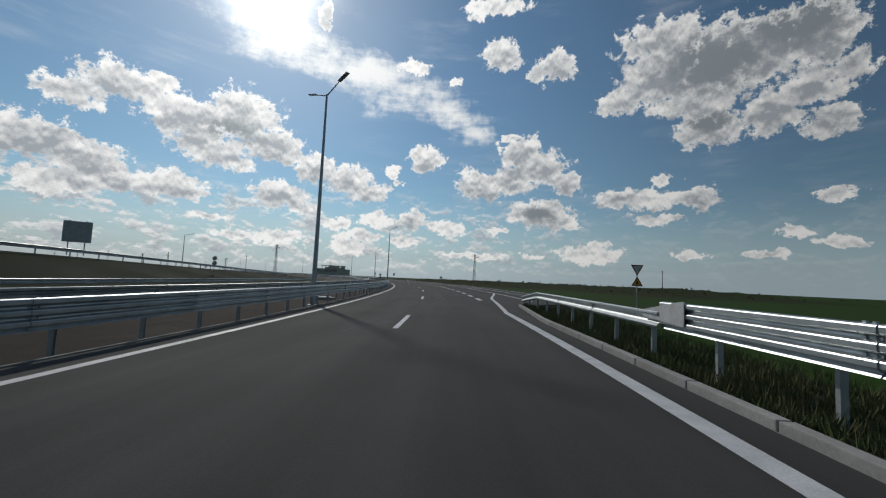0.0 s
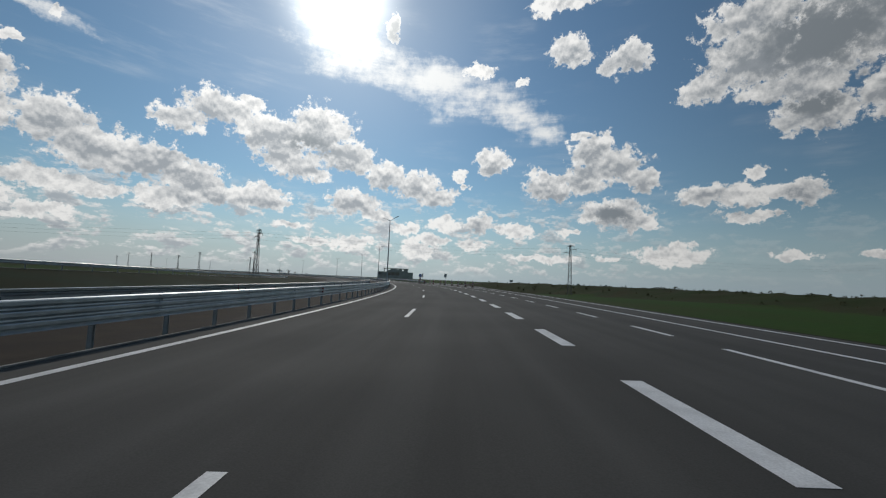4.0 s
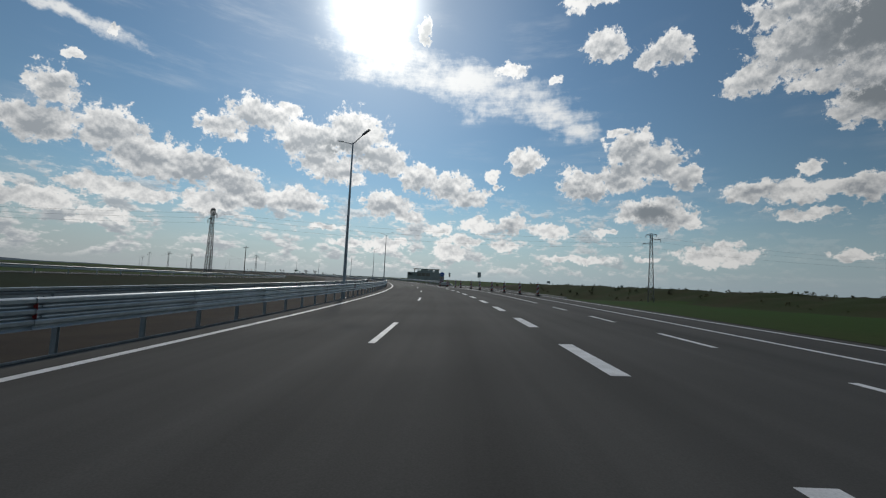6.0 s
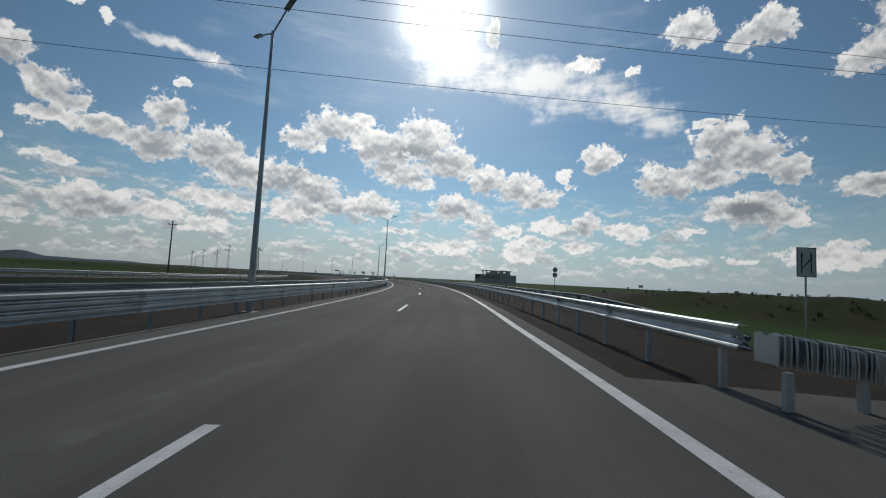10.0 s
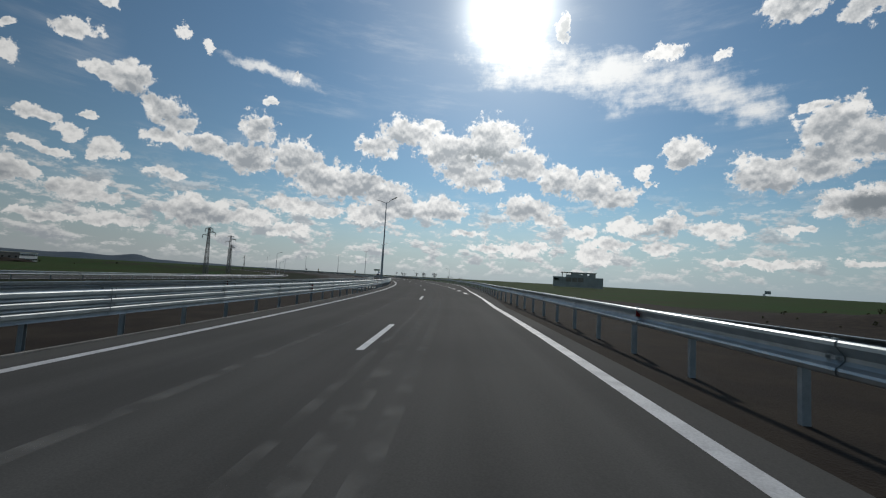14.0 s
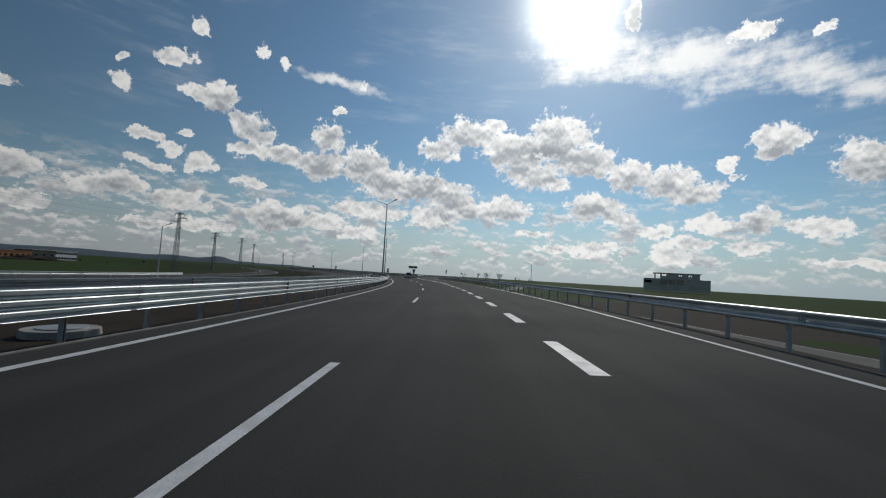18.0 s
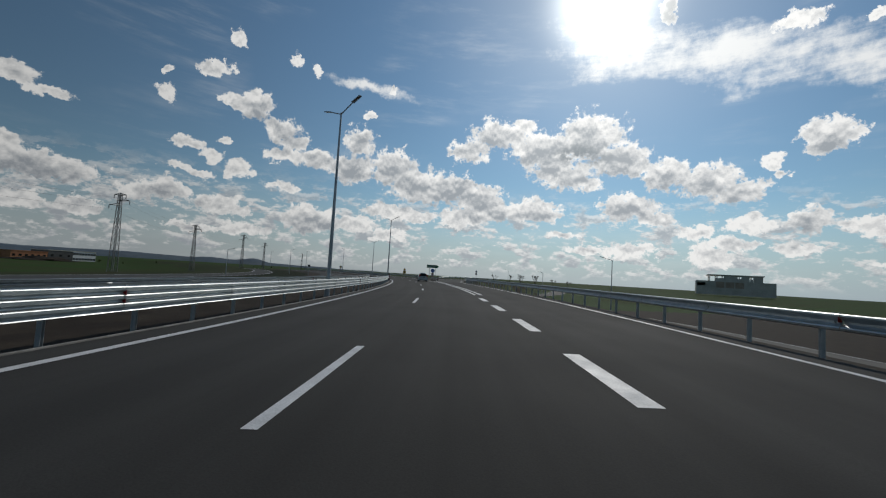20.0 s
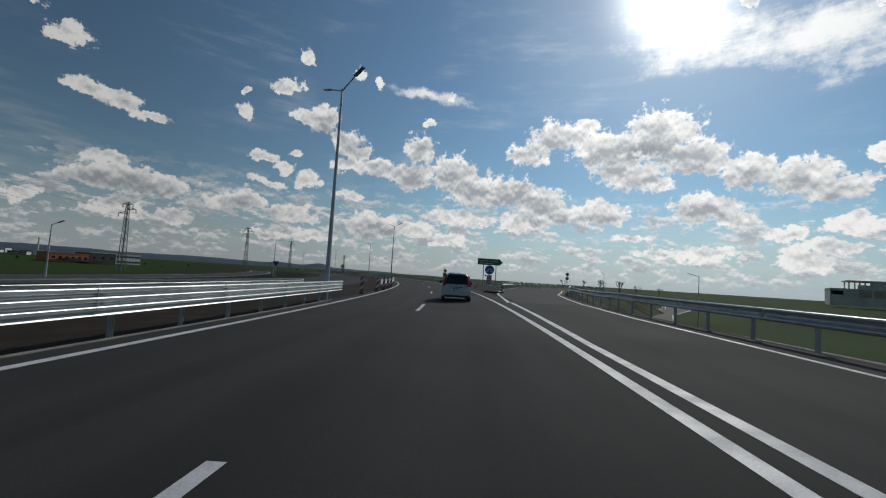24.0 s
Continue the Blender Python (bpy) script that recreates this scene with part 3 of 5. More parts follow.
def ground_height(x, y):
    s, u, far = road_frame(x, y)
    under = -0.55 + BANK * min(max(u - 1.7, -16), 10)
    if u > 0:
        edge = 12.4 if s < 205 else 9.6 if s > 330 else 7.6
        k = smooth(edge, edge + 9, u)
        z = under + (interp(FIELD_RIGHT, s) - under) * k
        rim = smooth(70, 92, u) * smooth(95, 150, s) * (1 - smooth(300, 400, s)) * (1 - smooth(150, 210, u))
        lump = noise.noise(Vector((x * 0.09, y * 0.09, 4))) * 1.0 + noise.noise(Vector((x * 0.21, y * 0.21, 8))) * 0.6
        z += (1.1 + lump - z) * rim
    else:
        k = smooth(25.5, 36.5, -u)
        z = under + (interp(FIELD_LEFT, s) - under) * k
        z += (-4.5 - z) * smooth(48, 85, -u)
    roll = noise.noise(Vector((x * 0.012, y * 0.012, 0))) * 0.5 * smooth(25, 120, abs(u))
    return z + roll + (-2.0 - z) * smooth(300, 1500, far)


def ground_sheet():
    cx, cy = -80.0, 200.0
    verts, faces = [], []
    radii, r = [], 3.0
    while r < 4850:
        radii.append(r)
        r += 3.4 if r < 330 else r * 0.04 if r < 600 else r * 0.12
    n = 420
    verts.append((cx, cy, ground_height(cx, cy)))
    for r in radii:
        for i in range(n):
            a = 2 * math.pi * i / n
            x, y = cx + r * math.cos(a), cy + r * math.sin(a)
            verts.append((x, y, ground_height(x, y)))
    for i in range(n):
        faces.append((0, 1 + i, 1 + (i + 1) % n))
    for k in range(len(radii) - 1):
        for i in range(n):
            a, b = 1 + k * n + i, 1 + k * n + (i + 1) % n
            faces.append((a, a + n, b + n, b))
    ob = sheet("ground", verts, faces, GRASS, smooth=True)
    # bare soil below the embankment and on the scrubby bank
    ob.data.materials.append(SOIL)
    ob.data.materials.append(ROUGH)
    for f in ob.data.polygons:
        c = f.center
        if abs(c.x + 80) > 500 or abs(c.y - 200) > 520:
            continue
        s, u, _ = road_frame(c.x, c.y)
        wob = noise.noise(Vector((c.x * 0.03, c.y * 0.03, 2))) * 9
        limit = 18 if s < 258 else 30 if s < 318 else 100 if s < 470 else 36 if s < 480 else 26
        bare_soil = 225 < s < 540 and 8 < u < limit + wob and not (s < 398 and 50 + 0.3 * wob < u < 62)
        if bare_soil:
            f.material_index = 1
        elif (105 < s < 400 and 72 + wob < u < 150) or (u < -20 and u > -62 + wob):
            f.material_index = 2
    return ob


ground = tagged(ground_sheet(), "green spring wheat fields on a wide plain", "field", kind="structure")

LEFT_EDGE = -4.75
RIGHT_EDGE = ((-160, 4.35), (14, 4.5), (22, 5.3), (25, 9.4), (34, 11.5), (150, 11.6), (186, 11.9), (197, 11.2), (199, 4.6), (290, 4.6), (345, 8.6), (430, 9.0), (455, 9.6), (455.5, 5.2), (640, 5.2))
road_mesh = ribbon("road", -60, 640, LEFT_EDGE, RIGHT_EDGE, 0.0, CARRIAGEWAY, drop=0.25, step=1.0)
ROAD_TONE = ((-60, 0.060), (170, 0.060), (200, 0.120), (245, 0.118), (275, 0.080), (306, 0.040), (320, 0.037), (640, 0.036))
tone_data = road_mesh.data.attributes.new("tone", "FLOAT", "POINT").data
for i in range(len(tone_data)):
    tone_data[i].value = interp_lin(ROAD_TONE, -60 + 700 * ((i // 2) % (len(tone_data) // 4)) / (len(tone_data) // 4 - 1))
cross_data = road_mesh.data.attributes.new("cross", "FLOAT", "POINT").data
along_data = road_mesh.data.attributes.new("along", "FLOAT", "POINT").data
for i in range(len(cross_data)):
    row = -60 + 700 * ((i // 2) % (len(cross_data) // 4)) / (len(cross_data) // 4 - 1)
    along_data[i].value = row
    cross_data[i].value = LEFT_EDGE if i % 2 == 0 else interp_lin(RIGHT_EDGE, row)
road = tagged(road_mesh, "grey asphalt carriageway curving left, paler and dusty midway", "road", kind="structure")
far_road = tagged(ribbon("road", -60, 640, -21.0, -9.6, 0.0, ASPHALT_NEW, drop=0.25, step=3.0),
                  "dark asphalt carriageway of the opposite direction", "road", kind="structure")
median = tagged(ribbon("median", -60, 640, -9.6, LEFT_EDGE, (-0.06, -0.06), SOIL, step=1.5, across=4),
                "bare brown soil between the two carriageways", "median", kind="structure")


def stripe(s0, s1, u, width, mat=None, name="edge_line", step=2.5):
    def off(v, d):
        return v + d if isinstance(v, (int, float)) else tuple((a, b + d) for a, b in v)
    return ribbon(name, s0, s1, off(u, -width / 2), off(u, width / 2), 0.004, mat or PAINT, road, step=step)


stripe(-60, 640, ((-60, -3.85), (390, -3.85), (415, -4.06), (640, -4.06)), 0.2)
# where the painted dashes begin, by their count
LANE_DASHES = ((-2, -21.5), (0, 11.1), (3, 60.0), (6, 107.8), (7, 124.3), (12, 209.6), (15, 260.8), (16, 277.6), (18, 311.9), (20, 347.6),
               (21, 365.4), (23, 397.6), (24, 413.7), (25, 429.8), (26, 447.0), (34, 581.0))
LANE_U = ((-60, -0.02), (200, 0.0), (250, 0.12), (310, 0.2), (345, 0.0), (640, -0.02))
MERGE_DASHES = ((-5, 27.0), (0, 56.5), (8, 103.7), (12, 127.9), (18, 164.9), (21, 183.6))
EXIT_DASHES = ((-1, 305.3), (0, 311.8), (4, 338.5), (8, 364.5), (13, 394.6), (15, 406.6))
for i in range(-2, 35):
    s = interp_lin(LANE_DASHES, i)
    stripe(s, s + 4.1, LANE_U, 0.15, name="lane_dash", step=2.0)
for i in range(-5, 22):
    s = interp_lin(MERGE_DASHES, i)
    stripe(s, s + 2.9, ((27, 3.9), (105, 4.1), (140, 4.1), (185, 3.88)), 0.3, name="merge_dash", step=1.5)
for i in range(-1, 15):
    s = interp_lin(EXIT_DASHES, i)
    stripe(s, s + 3.0, 3.82, 0.3, name="exit_dash", step=1.5)
stripe(-60, 17, 3.9, 0.25)
stripe(17, 42, ((17, 3.9), (30, 5.0), (42, 7.3)), 0.2)
stripe(27, 86, 7.3, 0.15)
for i in range(10):
    stripe(88.0 + 5.25 * i, 90.3 + 5.25 * i, 7.3, 0.15, name="lane_dash", step=1.2)
stripe(141, 197, ((141, 7.3), (197, 7.4)), 0.15)
stripe(27, 197, 9.25, 0.15)
stripe(36, 197, ((36, 11.0), (150, 11.05), (190, 11.15), (197, 10.7)), 0.15)
stripe(166, 205, ((166, 7.3), (181, 6.1), (185.4, 5.3), (192, 4.2), (205, 4.0)), 0.2)
stripe(205, 312, ((205, 4.0), (290, 4.0), (312, 4.8)), 0.22)
stripe(312, 455, ((312, 4.8), (345, 7.4), (368, 8.0), (430, 8.2), (448, 8.5), (455, 9.2)), 0.15)
stripe(408, 640, 3.93, 0.2)
stripe(408, 455, ((408, 4.38), (440, 4.42), (455, 4.85)), 0.2)
# the exit that bends away to the right
EXIT_L = ((455, 5.2), (466, 5.6), (473, 6.8), (484, 9.7), (495, 15.0), (508, 25.0), (520, 38.0))
EXIT_R = ((455, 9.6), (462, 10.8), (470, 12.6), (485, 18.5), (500, 28.0), (512, 40.0), (520, 50.0))
exit_road = tagged(ribbon("road", 455, 520, EXIT_L, EXIT_R, 0.0, ASPHALT, drop=0.25, step=1.5, across=2),
                   "grey asphalt exit ramp bending right", "road", kind="structure")
ribbon("edge_line", 455, 520, tuple((a, b - 0.55) for a, b in EXIT_R), tuple((a, b - 0.4) for a, b in EXIT_R), 0.004, PAINT, exit_road, step=1.5)
ribbon("edge_line", 455, 520, tuple((a, b + (-0.6 if a < 458 else 0.0)) for a, b in EXIT_L), tuple((a, b + (-0.4 if a < 458 else 0.2)) for a, b in EXIT_L), 0.004, PAINT, exit_road, step=1.5)
gore = tagged(ribbon("gore", 466, 520, 5.2, EXIT_L, -0.03, SOIL, step=1.5, across=3), "bare brown soil between road and exit", "gore", kind="structure")

# dust trails left by wheels
for s0, s1, line, w in ((196, 262, ((196, -1.0), (202, -0.55), (208, 0.0), (225, 0.3), (240, 0.4), (262, 0.9)), 0.22), (200, 240, ((200, -1.6), (210, -0.6), (225, 0.0), (240, 0.1)), 0.12),
                        (250, 340, 0.7, 0.13), (256, 336, 1.15, 0.10), (262, 345, 0.35, 0.07), (248, 300, -1.5, 0.1), (12, 60, ((12, -0.6), (19, 0.15), (29, 1.3), (41, 2.8), (52, 4.0), (60, 4.4)), 0.16), (14, 58, ((14, -0.1), (20, 0.7), (30, 1.9), (42, 3.4), (58, 4.9)), 0.09), (10, 52, ((10, -1.2), (19, -0.3), (29, 0.8), (41, 2.2), (52, 3.4)), 0.10)):
    c = line if isinstance(line, tuple) else ((s0, line), (s1, line + 0.5))
    ribbon("dust_trail", s0, s1, tuple((a, b - w) for a, b in c), tuple((a, b + w) for a, b in c), 0.0025, DUST, road, step=2.0)
# ramp road on the far side, higher at its start
RAMP_Z = tuple((a, b + 0.5) for a, b in ((-100, 3.0), (0, 2.6), (40, 1.9), (90, 0.9), (160, 0.1), (260, -0.7), (400, -1.3), (520, -1.2), (640, -0.8)))
ramp = tagged(ribbon("road", -60, 620, -42.5, -35.5, 0.0, ASPHALT, lift=RAMP_Z, step=4, across=2, drop=0.3),
              "grey asphalt ramp climbing behind the far carriageway", "road", kind="structure")
for u in (-42.0, -36.0):
    ribbon("edge_line", -60, 620, u - 0.1, u + 0.1, 0.004, PAINT, ramp, step=4, lift=RAMP_Z)
tagged(ribbon("embankment", -60, 620, -35.5, -24.5, (-0.03, -0.33), BANK_GRASS, lift=RAMP_Z, lift_right=((-100, 0.0), (640, 0.0)), step=3, across=5),
       "dark grassy slope below the ramp", "embankment", kind="structure")
tagged(ribbon("verge", -60, 640, -24.5, -21.0, (-0.35, -0.02), SOIL, step=3, across=2), "bare soil strip beside the far carriageway", "verge", kind="structure")
stripe(-60, 640, -20.3, 0.2)
stripe(-60, 640, -10.4, 0.2)
# right-hand verges
V1 = ((-60, 4.3), (14, 4.5), (22, 5.3), (25, 9.4), (34, 11.5), (150, 11.6), (186, 11.9), (197, 11.2), (206, 10.6))
tagged(ribbon("verge", -60, 206, V1, tuple((a, b + 9.0) for a, b in V1), (-0.03, -1.1), VERGE, step=2, across=6),
       "rough grass verge sloping from the road", "verge", kind="structure")
V2 = ((197, 4.5), (290, 4.5), (345, 8.5), (430, 8.9), (455, 9.5))
tagged(ribbon("verge", 197, 455, V2, tuple((a, b + (5.2 if a < 300 else 1.5)) for a, b in V2), (-0.03, -0.2), SOIL, step=2, across=4),
       "bare brown soil shoulder behind the guardrail", "verge", kind="structure")
V3 = tuple((a, b + (5.2 if a < 300 else 1.5)) for a, b in V2)
V4 = tuple((a, b + 13.0) for a, b in V2)
tagged(ribbon("embankment", 197, 338, V3, V4, (-0.2, -4.6), SOIL, step=2, across=6), "bare earth embankment falling to the fields", "embankment", kind="structure")
tagged(ribbon("embankment", 338, 384, V3, V4, (-0.2, -4.6), WEEDS, step=2, across=6), "embankment of soil with patches of green weeds", "embankment", kind="structure")
tagged(ribbon("embankment", 384, 432, V3, V4, (-0.2, -4.6), SOIL, step=2, across=6), "bare brown embankment beside the exit lane", "embankment", kind="structure")
tagged(ribbon("embankment", 432, 455, V3, V4, (-0.2, -4.6), WEEDS, step=2, across=6), "weedy embankment before the exit ramp", "embankment", kind="structure")
tagged(ribbon("embankment", 455, 520, EXIT_R, tuple((a, b + 12.0) for a, b in EXIT_R), (-0.03, -4.6), WEEDS, step=2, across=6),
       "weedy earth embankment below the exit ramp", "embankment", kind="structure")

# concrete kerbs: stones of one metre
def kerb(s0, s1, u, height, label, width=0.15, mat=None):
    th = tagged(ribbon("kerb", s0, s1, u if isinstance(u, (int, float)) else u, (u + 0.02) if isinstance(u, (int, float)) else tuple((a, b + 0.02) for a, b in u), -0.02, CONCRETE, step=4),
                label, "kerb", kind="structure")
    stone = None
    n = int((s1 - s0) / 1.5)
    for i in range(n):
        s = s0 + 1.5 * i
        uu = u if isinstance(u, (int, float)) else interp_lin(u, s)
        ub = u if isinstance(u, (int, float)) else interp_lin(u, s + 1.5)
        a, b = place(s, uu), place(s + 1.5, ub)
        m = Matrix.Translation(a) @ Matrix.Rotation(math.atan2(-(b - a).x, (b - a).y), 4, "Z")
        if stone is None:
            bm = bmesh.new()
            box(bm, 0.0, width, 0.01, 1.49, -0.2, height, 0.012)
            stone = part("kerb_stone", bm, mat or CONCRETE, th)
            stone.matrix_basis = m
        else:
            again(stone, m, th)


kerb(-20, 22, ((-20, 4.4), (14, 4.6), (22, 5.35)), 0.09, "weathered concrete kerb along the road edge")
kerb(150, 205, ((150, 12.1), (186, 12.3), (197, 11.5), (205, 10.8)), 0.06, "pale concrete kerb beside the merging lane")
kerb(-6, 300, -4.75, 0.03, "low dusty edging along the median", 0.07, EDGING)
kerb(300, 452, -4.75, 0.03, "low dusty edging along the median", 0.07, EDGING)

# ======== crash barriers
def three_waves():
    """Half section of the beam: three crests with flat faces and short slopes."""
    pts = [(-0.05, 0.497), (0.035, 0.506)]
    for zt in (0.5, 0.334, 0.168):
        pts += [(0.075, zt - 0.008), (0.085, zt - 0.024), (0.085, zt - 0.078), (0.072, zt - 0.092), (0.024, zt - 0.116), (0.018, zt - 0.126), (0.022, zt - 0.15)]
    return tuple(pts[:-2]) + ((0.03, 0.04), (0.06, 0.0), (0.05, -0.004))


THRIE = three_waves()
WBEAM = ((-0.05, 0.325), (0.06, 0.33), (0.082, 0.315), (0.085, 0.28), (0.03, 0.225), (0.0, 0.19), (0.0, 0.15), (0.03, 0.115), (0.075, 0.085), (0.085, 0.06), (0.075, 0.02), (0.02, 0.0))


def beam_mesh(name, profile, length, side, thick=0.006):
    """A rolled steel beam along y, its waves towards +x times side; its far end is tucked behind the next one."""
    pts = [Vector((x, z)) for x, z in profile]
    back = []
    for i, p in enumerate(pts):
        d = (pts[min(i + 1, len(pts) - 1)] - pts[max(i - 1, 0)]).normalized()
        back.append(p + Vector((d.y, -d.x)) * thick)
    ring = pts + back[::-1]
    bm = bmesh.new()
    a = [bm.verts.new((p.x * side, 0.0, p.y)) for p in ring]
    b = [bm.verts.new(((p.x - 0.011) * side, length, p.y)) for p in ring]
    n = len(ring)
    for i in range(n):
        bm.faces.new((a[i], a[(i + 1) % n], b[(i + 1) % n], b[i]))
    m = len(pts)
    for row in (a, b):
        for i in range(m - 1):
            bm.faces.new((row[i], row[i + 1], row[n - 2 - i], row[n - 1 - i]))
    bmesh.ops.recalc_face_normals(bm, faces=bm.faces)
    # bolt heads of the splice, in the valleys and on the upper edge
    top = max(z for _, z in profile)
    for z in ((0.36, 0.195) if top > 0.4 else (0.17,)):
        for y in (0.06, 0.16):
            box(bm, 0.0, 0.04 * side, y - 0.02, y + 0.02, z - 0.014, z + 0.014)
    for y in (0.07, 0.17):
        box(bm, 0.0, 0.03 * side, y - 0.018, y + 0.018, top, top + 0.018)
    return bm


def post_mesh(height, side):
    bm = bmesh.new()
    prism(bm, ((-0.045, -0.03), (0.045, -0.03), (0.045, -0.024), (-0.039, -0.024), (-0.039, 0.024), (0.045, 0.024), (0.045, 0.03), (-0.045, 0.03)),
          -1.15, height, plane="xy")
    return bm


def spacer_mesh(side):
    bm = bmesh.new()
    box(bm, 0, 0.08 * side, -0.025, 0.025, -0.08, 0.08, 0.006)
    return bm


def barrier(s0, s1, u, top, profile, side, label, gap=2.0, reflector=True):
    th = empty("guardrail", Matrix.Identity(4), label, "guardrail")
    depth = max(z for _, z in profile)
    n = int(round((s1 - s0) / 4.0))
    beam = post = spacer = None
    refl = None
    for i in range(n):
        s = s0 + 4.0 * i
        ua, ub = (u, u) if isinstance(u, (int, float)) else (interp_lin(u, s), interp_lin(u, s + 4))
        ta, tb = (top, top) if isinstance(top, (int, float)) else (interp_lin(top, s), interp_lin(top, s + 4))
        a, b = place(s, ua, ta - depth), place(s + 4, ub, tb - depth)
        d = b - a
        m = Matrix.Translation(a) @ Matrix.Rotation(math.atan2(-d.x, d.y), 4, "Z") @ Matrix.Rotation(math.atan2(d.z, math.hypot(d.x, d.y)), 4, "X")
        if beam is None:
            beam = part("beam", beam_mesh("beam", profile, 4.06, side), ZINC, th)
            beam.matrix_basis = m
            post = part("post", post_mesh(0.0, side), ZINC_DULL, th)
            spacer = part("spacer", spacer_mesh(side), ZINC_DULL, th)
            first = True
        else:
            again(beam, m, th)
            first = False
        for j in range(int(round(4.0 / gap))):
            k = (j * gap + 0.6) / 4.0
            p = a + d * k
            pm = Matrix.Translation(p + m.to_3x3() @ Vector((-0.15 * side, 0, depth * (0.80 if gap < 3 else 0.35)))) @ Matrix.Rotation(math.atan2(-d.x, d.y), 4, "Z")
            sm = Matrix.Translation(p + m.to_3x3() @ Vector((-0.105 * side, 0, depth * 0.5))) @ Matrix.Rotation(math.atan2(-d.x, d.y), 4, "Z")
            if first and j == 0:
                post.matrix_basis, spacer.matrix_basis = pm, sm
            else:
                again(post, pm, th)
                again(spacer, sm, th)
        if reflector and i % 6 == 2:
            rm = m @ Matrix.Translation((0.0, 0.02, 0))
            if refl is None:
                bm = bmesh.new()
                box(bm, 0.012 * side, 0.084 * side, -0.01, 0.0, 0.17, 0.45 if depth > 0.4 else 0.28)
                refl = part("reflector", bm, RED, th, "dark red reflector plate")
                refl.matrix_basis = rm
            else:
                again(refl, rm, th)
    return th


barrier(-6, 454, -4.9, 0.94, THRIE, 1, "galvanised three-wave steel guardrail beside the road")
barrier(-6, 458, ((-20, -9.1), (250, -9.1), (420, -8.4)), 0.94, THRIE, -1, "galvanised steel guardrail facing the opposite carriageway", gap=4.0)
barrier(198, 330, ((198, 5.55), (212, 5.5), (260, 5.2), (300, 5.5), (330, 7.3)), 0.88, WBEAM, -1, "galvanised wave-beam guardrail on the embankment edge")
barrier(330, 454, ((330, 7.3), (356, 8.9), (420, 9.2), (448, 9.5), (456, 10.2)), 0.86, WBEAM, -1, "galvanised wave-beam guardrail on the embankment edge")
barrier(454, 510, tuple((a, b + 0.6) for a, b in EXIT_R), 0.8, WBEAM, -1, "galvanised wave-beam guardrail round the exit ramp", reflector=False)
barrier(482, 618, 5.9, 0.8, WBEAM, -1, "galvanised wave-beam guardrail beyond the exit", reflector=False)
barrier(486, 514, tuple((a, b - 0.7) for a, b in EXIT_L), 0.8, WBEAM, 1, "galvanised guardrail on the inner side of the ramp", reflector=False)
barrier(203, 303, ((203, 9.2), (209, 8.1), (240, 7.8), (260, 8.2), (303, 9.6)), ((203, 0.15), (209, 0.8), (262, 0.8), (303, 0.1)), WBEAM, 1, "galvanised guardrail with a turned-down end", reflector=False)
barrier(8, 24, ((8, 5.5), (24, 6.0)), ((8, 0.8), (20, 0.8), (24, 0.45)), WBEAM, -1, "low galvanised wave-beam guardrail with a sloping end", reflector=False)
barrier(-12, 8, 5.55, 1.0, THRIE, -1, "bright new three-wave guardrail with an end plate", reflector=False)
barrier(-6, 410, -35.2, tuple((a, b + 0.75) for a, b in RAMP_Z), WBEAM, 1, "weathered guardrail along the ramp edge", gap=4.0, reflector=False)
barrier(20, 96, -22.0, 0.75, WBEAM, 1, "short guardrail beside the far carriageway", gap=4.0, reflector=False)
barrier(470, 640, -4.9, 0.94, THRIE, 1, "galvanised guardrail behind the median opening", gap=4.0, reflector=False)

# ======== lamp posts in the median
def lamp_post(s, u, height=11.0):
    a = heading(s)
    th = empty("street_lamp", pose(*place(s, u, -0.1), 0, 0, turn(s)), "tall galvanised twin-arm street lamp in the median", "street lamp", "median street lamps")
    bm = bmesh.new()
    rod(bm, (0, 0, 0), (0, 0, height), 0.13, 0.05, 12)
    part("pole", bm, POLE, th)
    bm = bmesh.new()
    box(bm, -0.22, 0.22, -0.22, 0.22, 0.0, 0.05, 0.01)
    part("base_plate", bm, ZINC_DULL, th)
    for side in (-1, 1):
        bm = bmesh.new()
        rod(bm, (0, 0, height - 0.1), (0.85 * side, -0.85 * side, height + 0.32), 0.035, 0.03, 8)
        part("arm", bm, POLE, th)
        bm = bmesh.new()
        box(bm, -0.10, 0.10, -0.40, 0.40, -0.026, 0.026, 0.015)
        head = part("lantern", bm, ZINC_DULL, th, "flat grey lantern head")
        head.matrix_basis = Matrix.Translation((1.1 * side, -1.1 * side, height + 0.42)) @ Matrix.Rotation(radians(45), 4, "Z") @ Matrix.Rotation(radians(-14 * side), 4, "X")
    return th


lamp = lamp_post(20.7, -5.3)
for s, u in ((82, -5.2), (144.2, -5.3), (208.3, -5.4), (261.3, -5.3), (323.3, -5.3), (402.0, -5.3), (451.5, -5.0), (512, -5.2), (572, -5.2), (634, -5.2), (698, -5.2)):
    copy_thing(lamp, pose(*place(s, u, -0.1), 0, 0, turn(s)))
# ======== far and near things beside the road
def turned(x, y, z, deg=0.0):
    return pose(x, y, z, 0, 0, deg)


def ground_at(x, y):
    return ground_height(x, y)


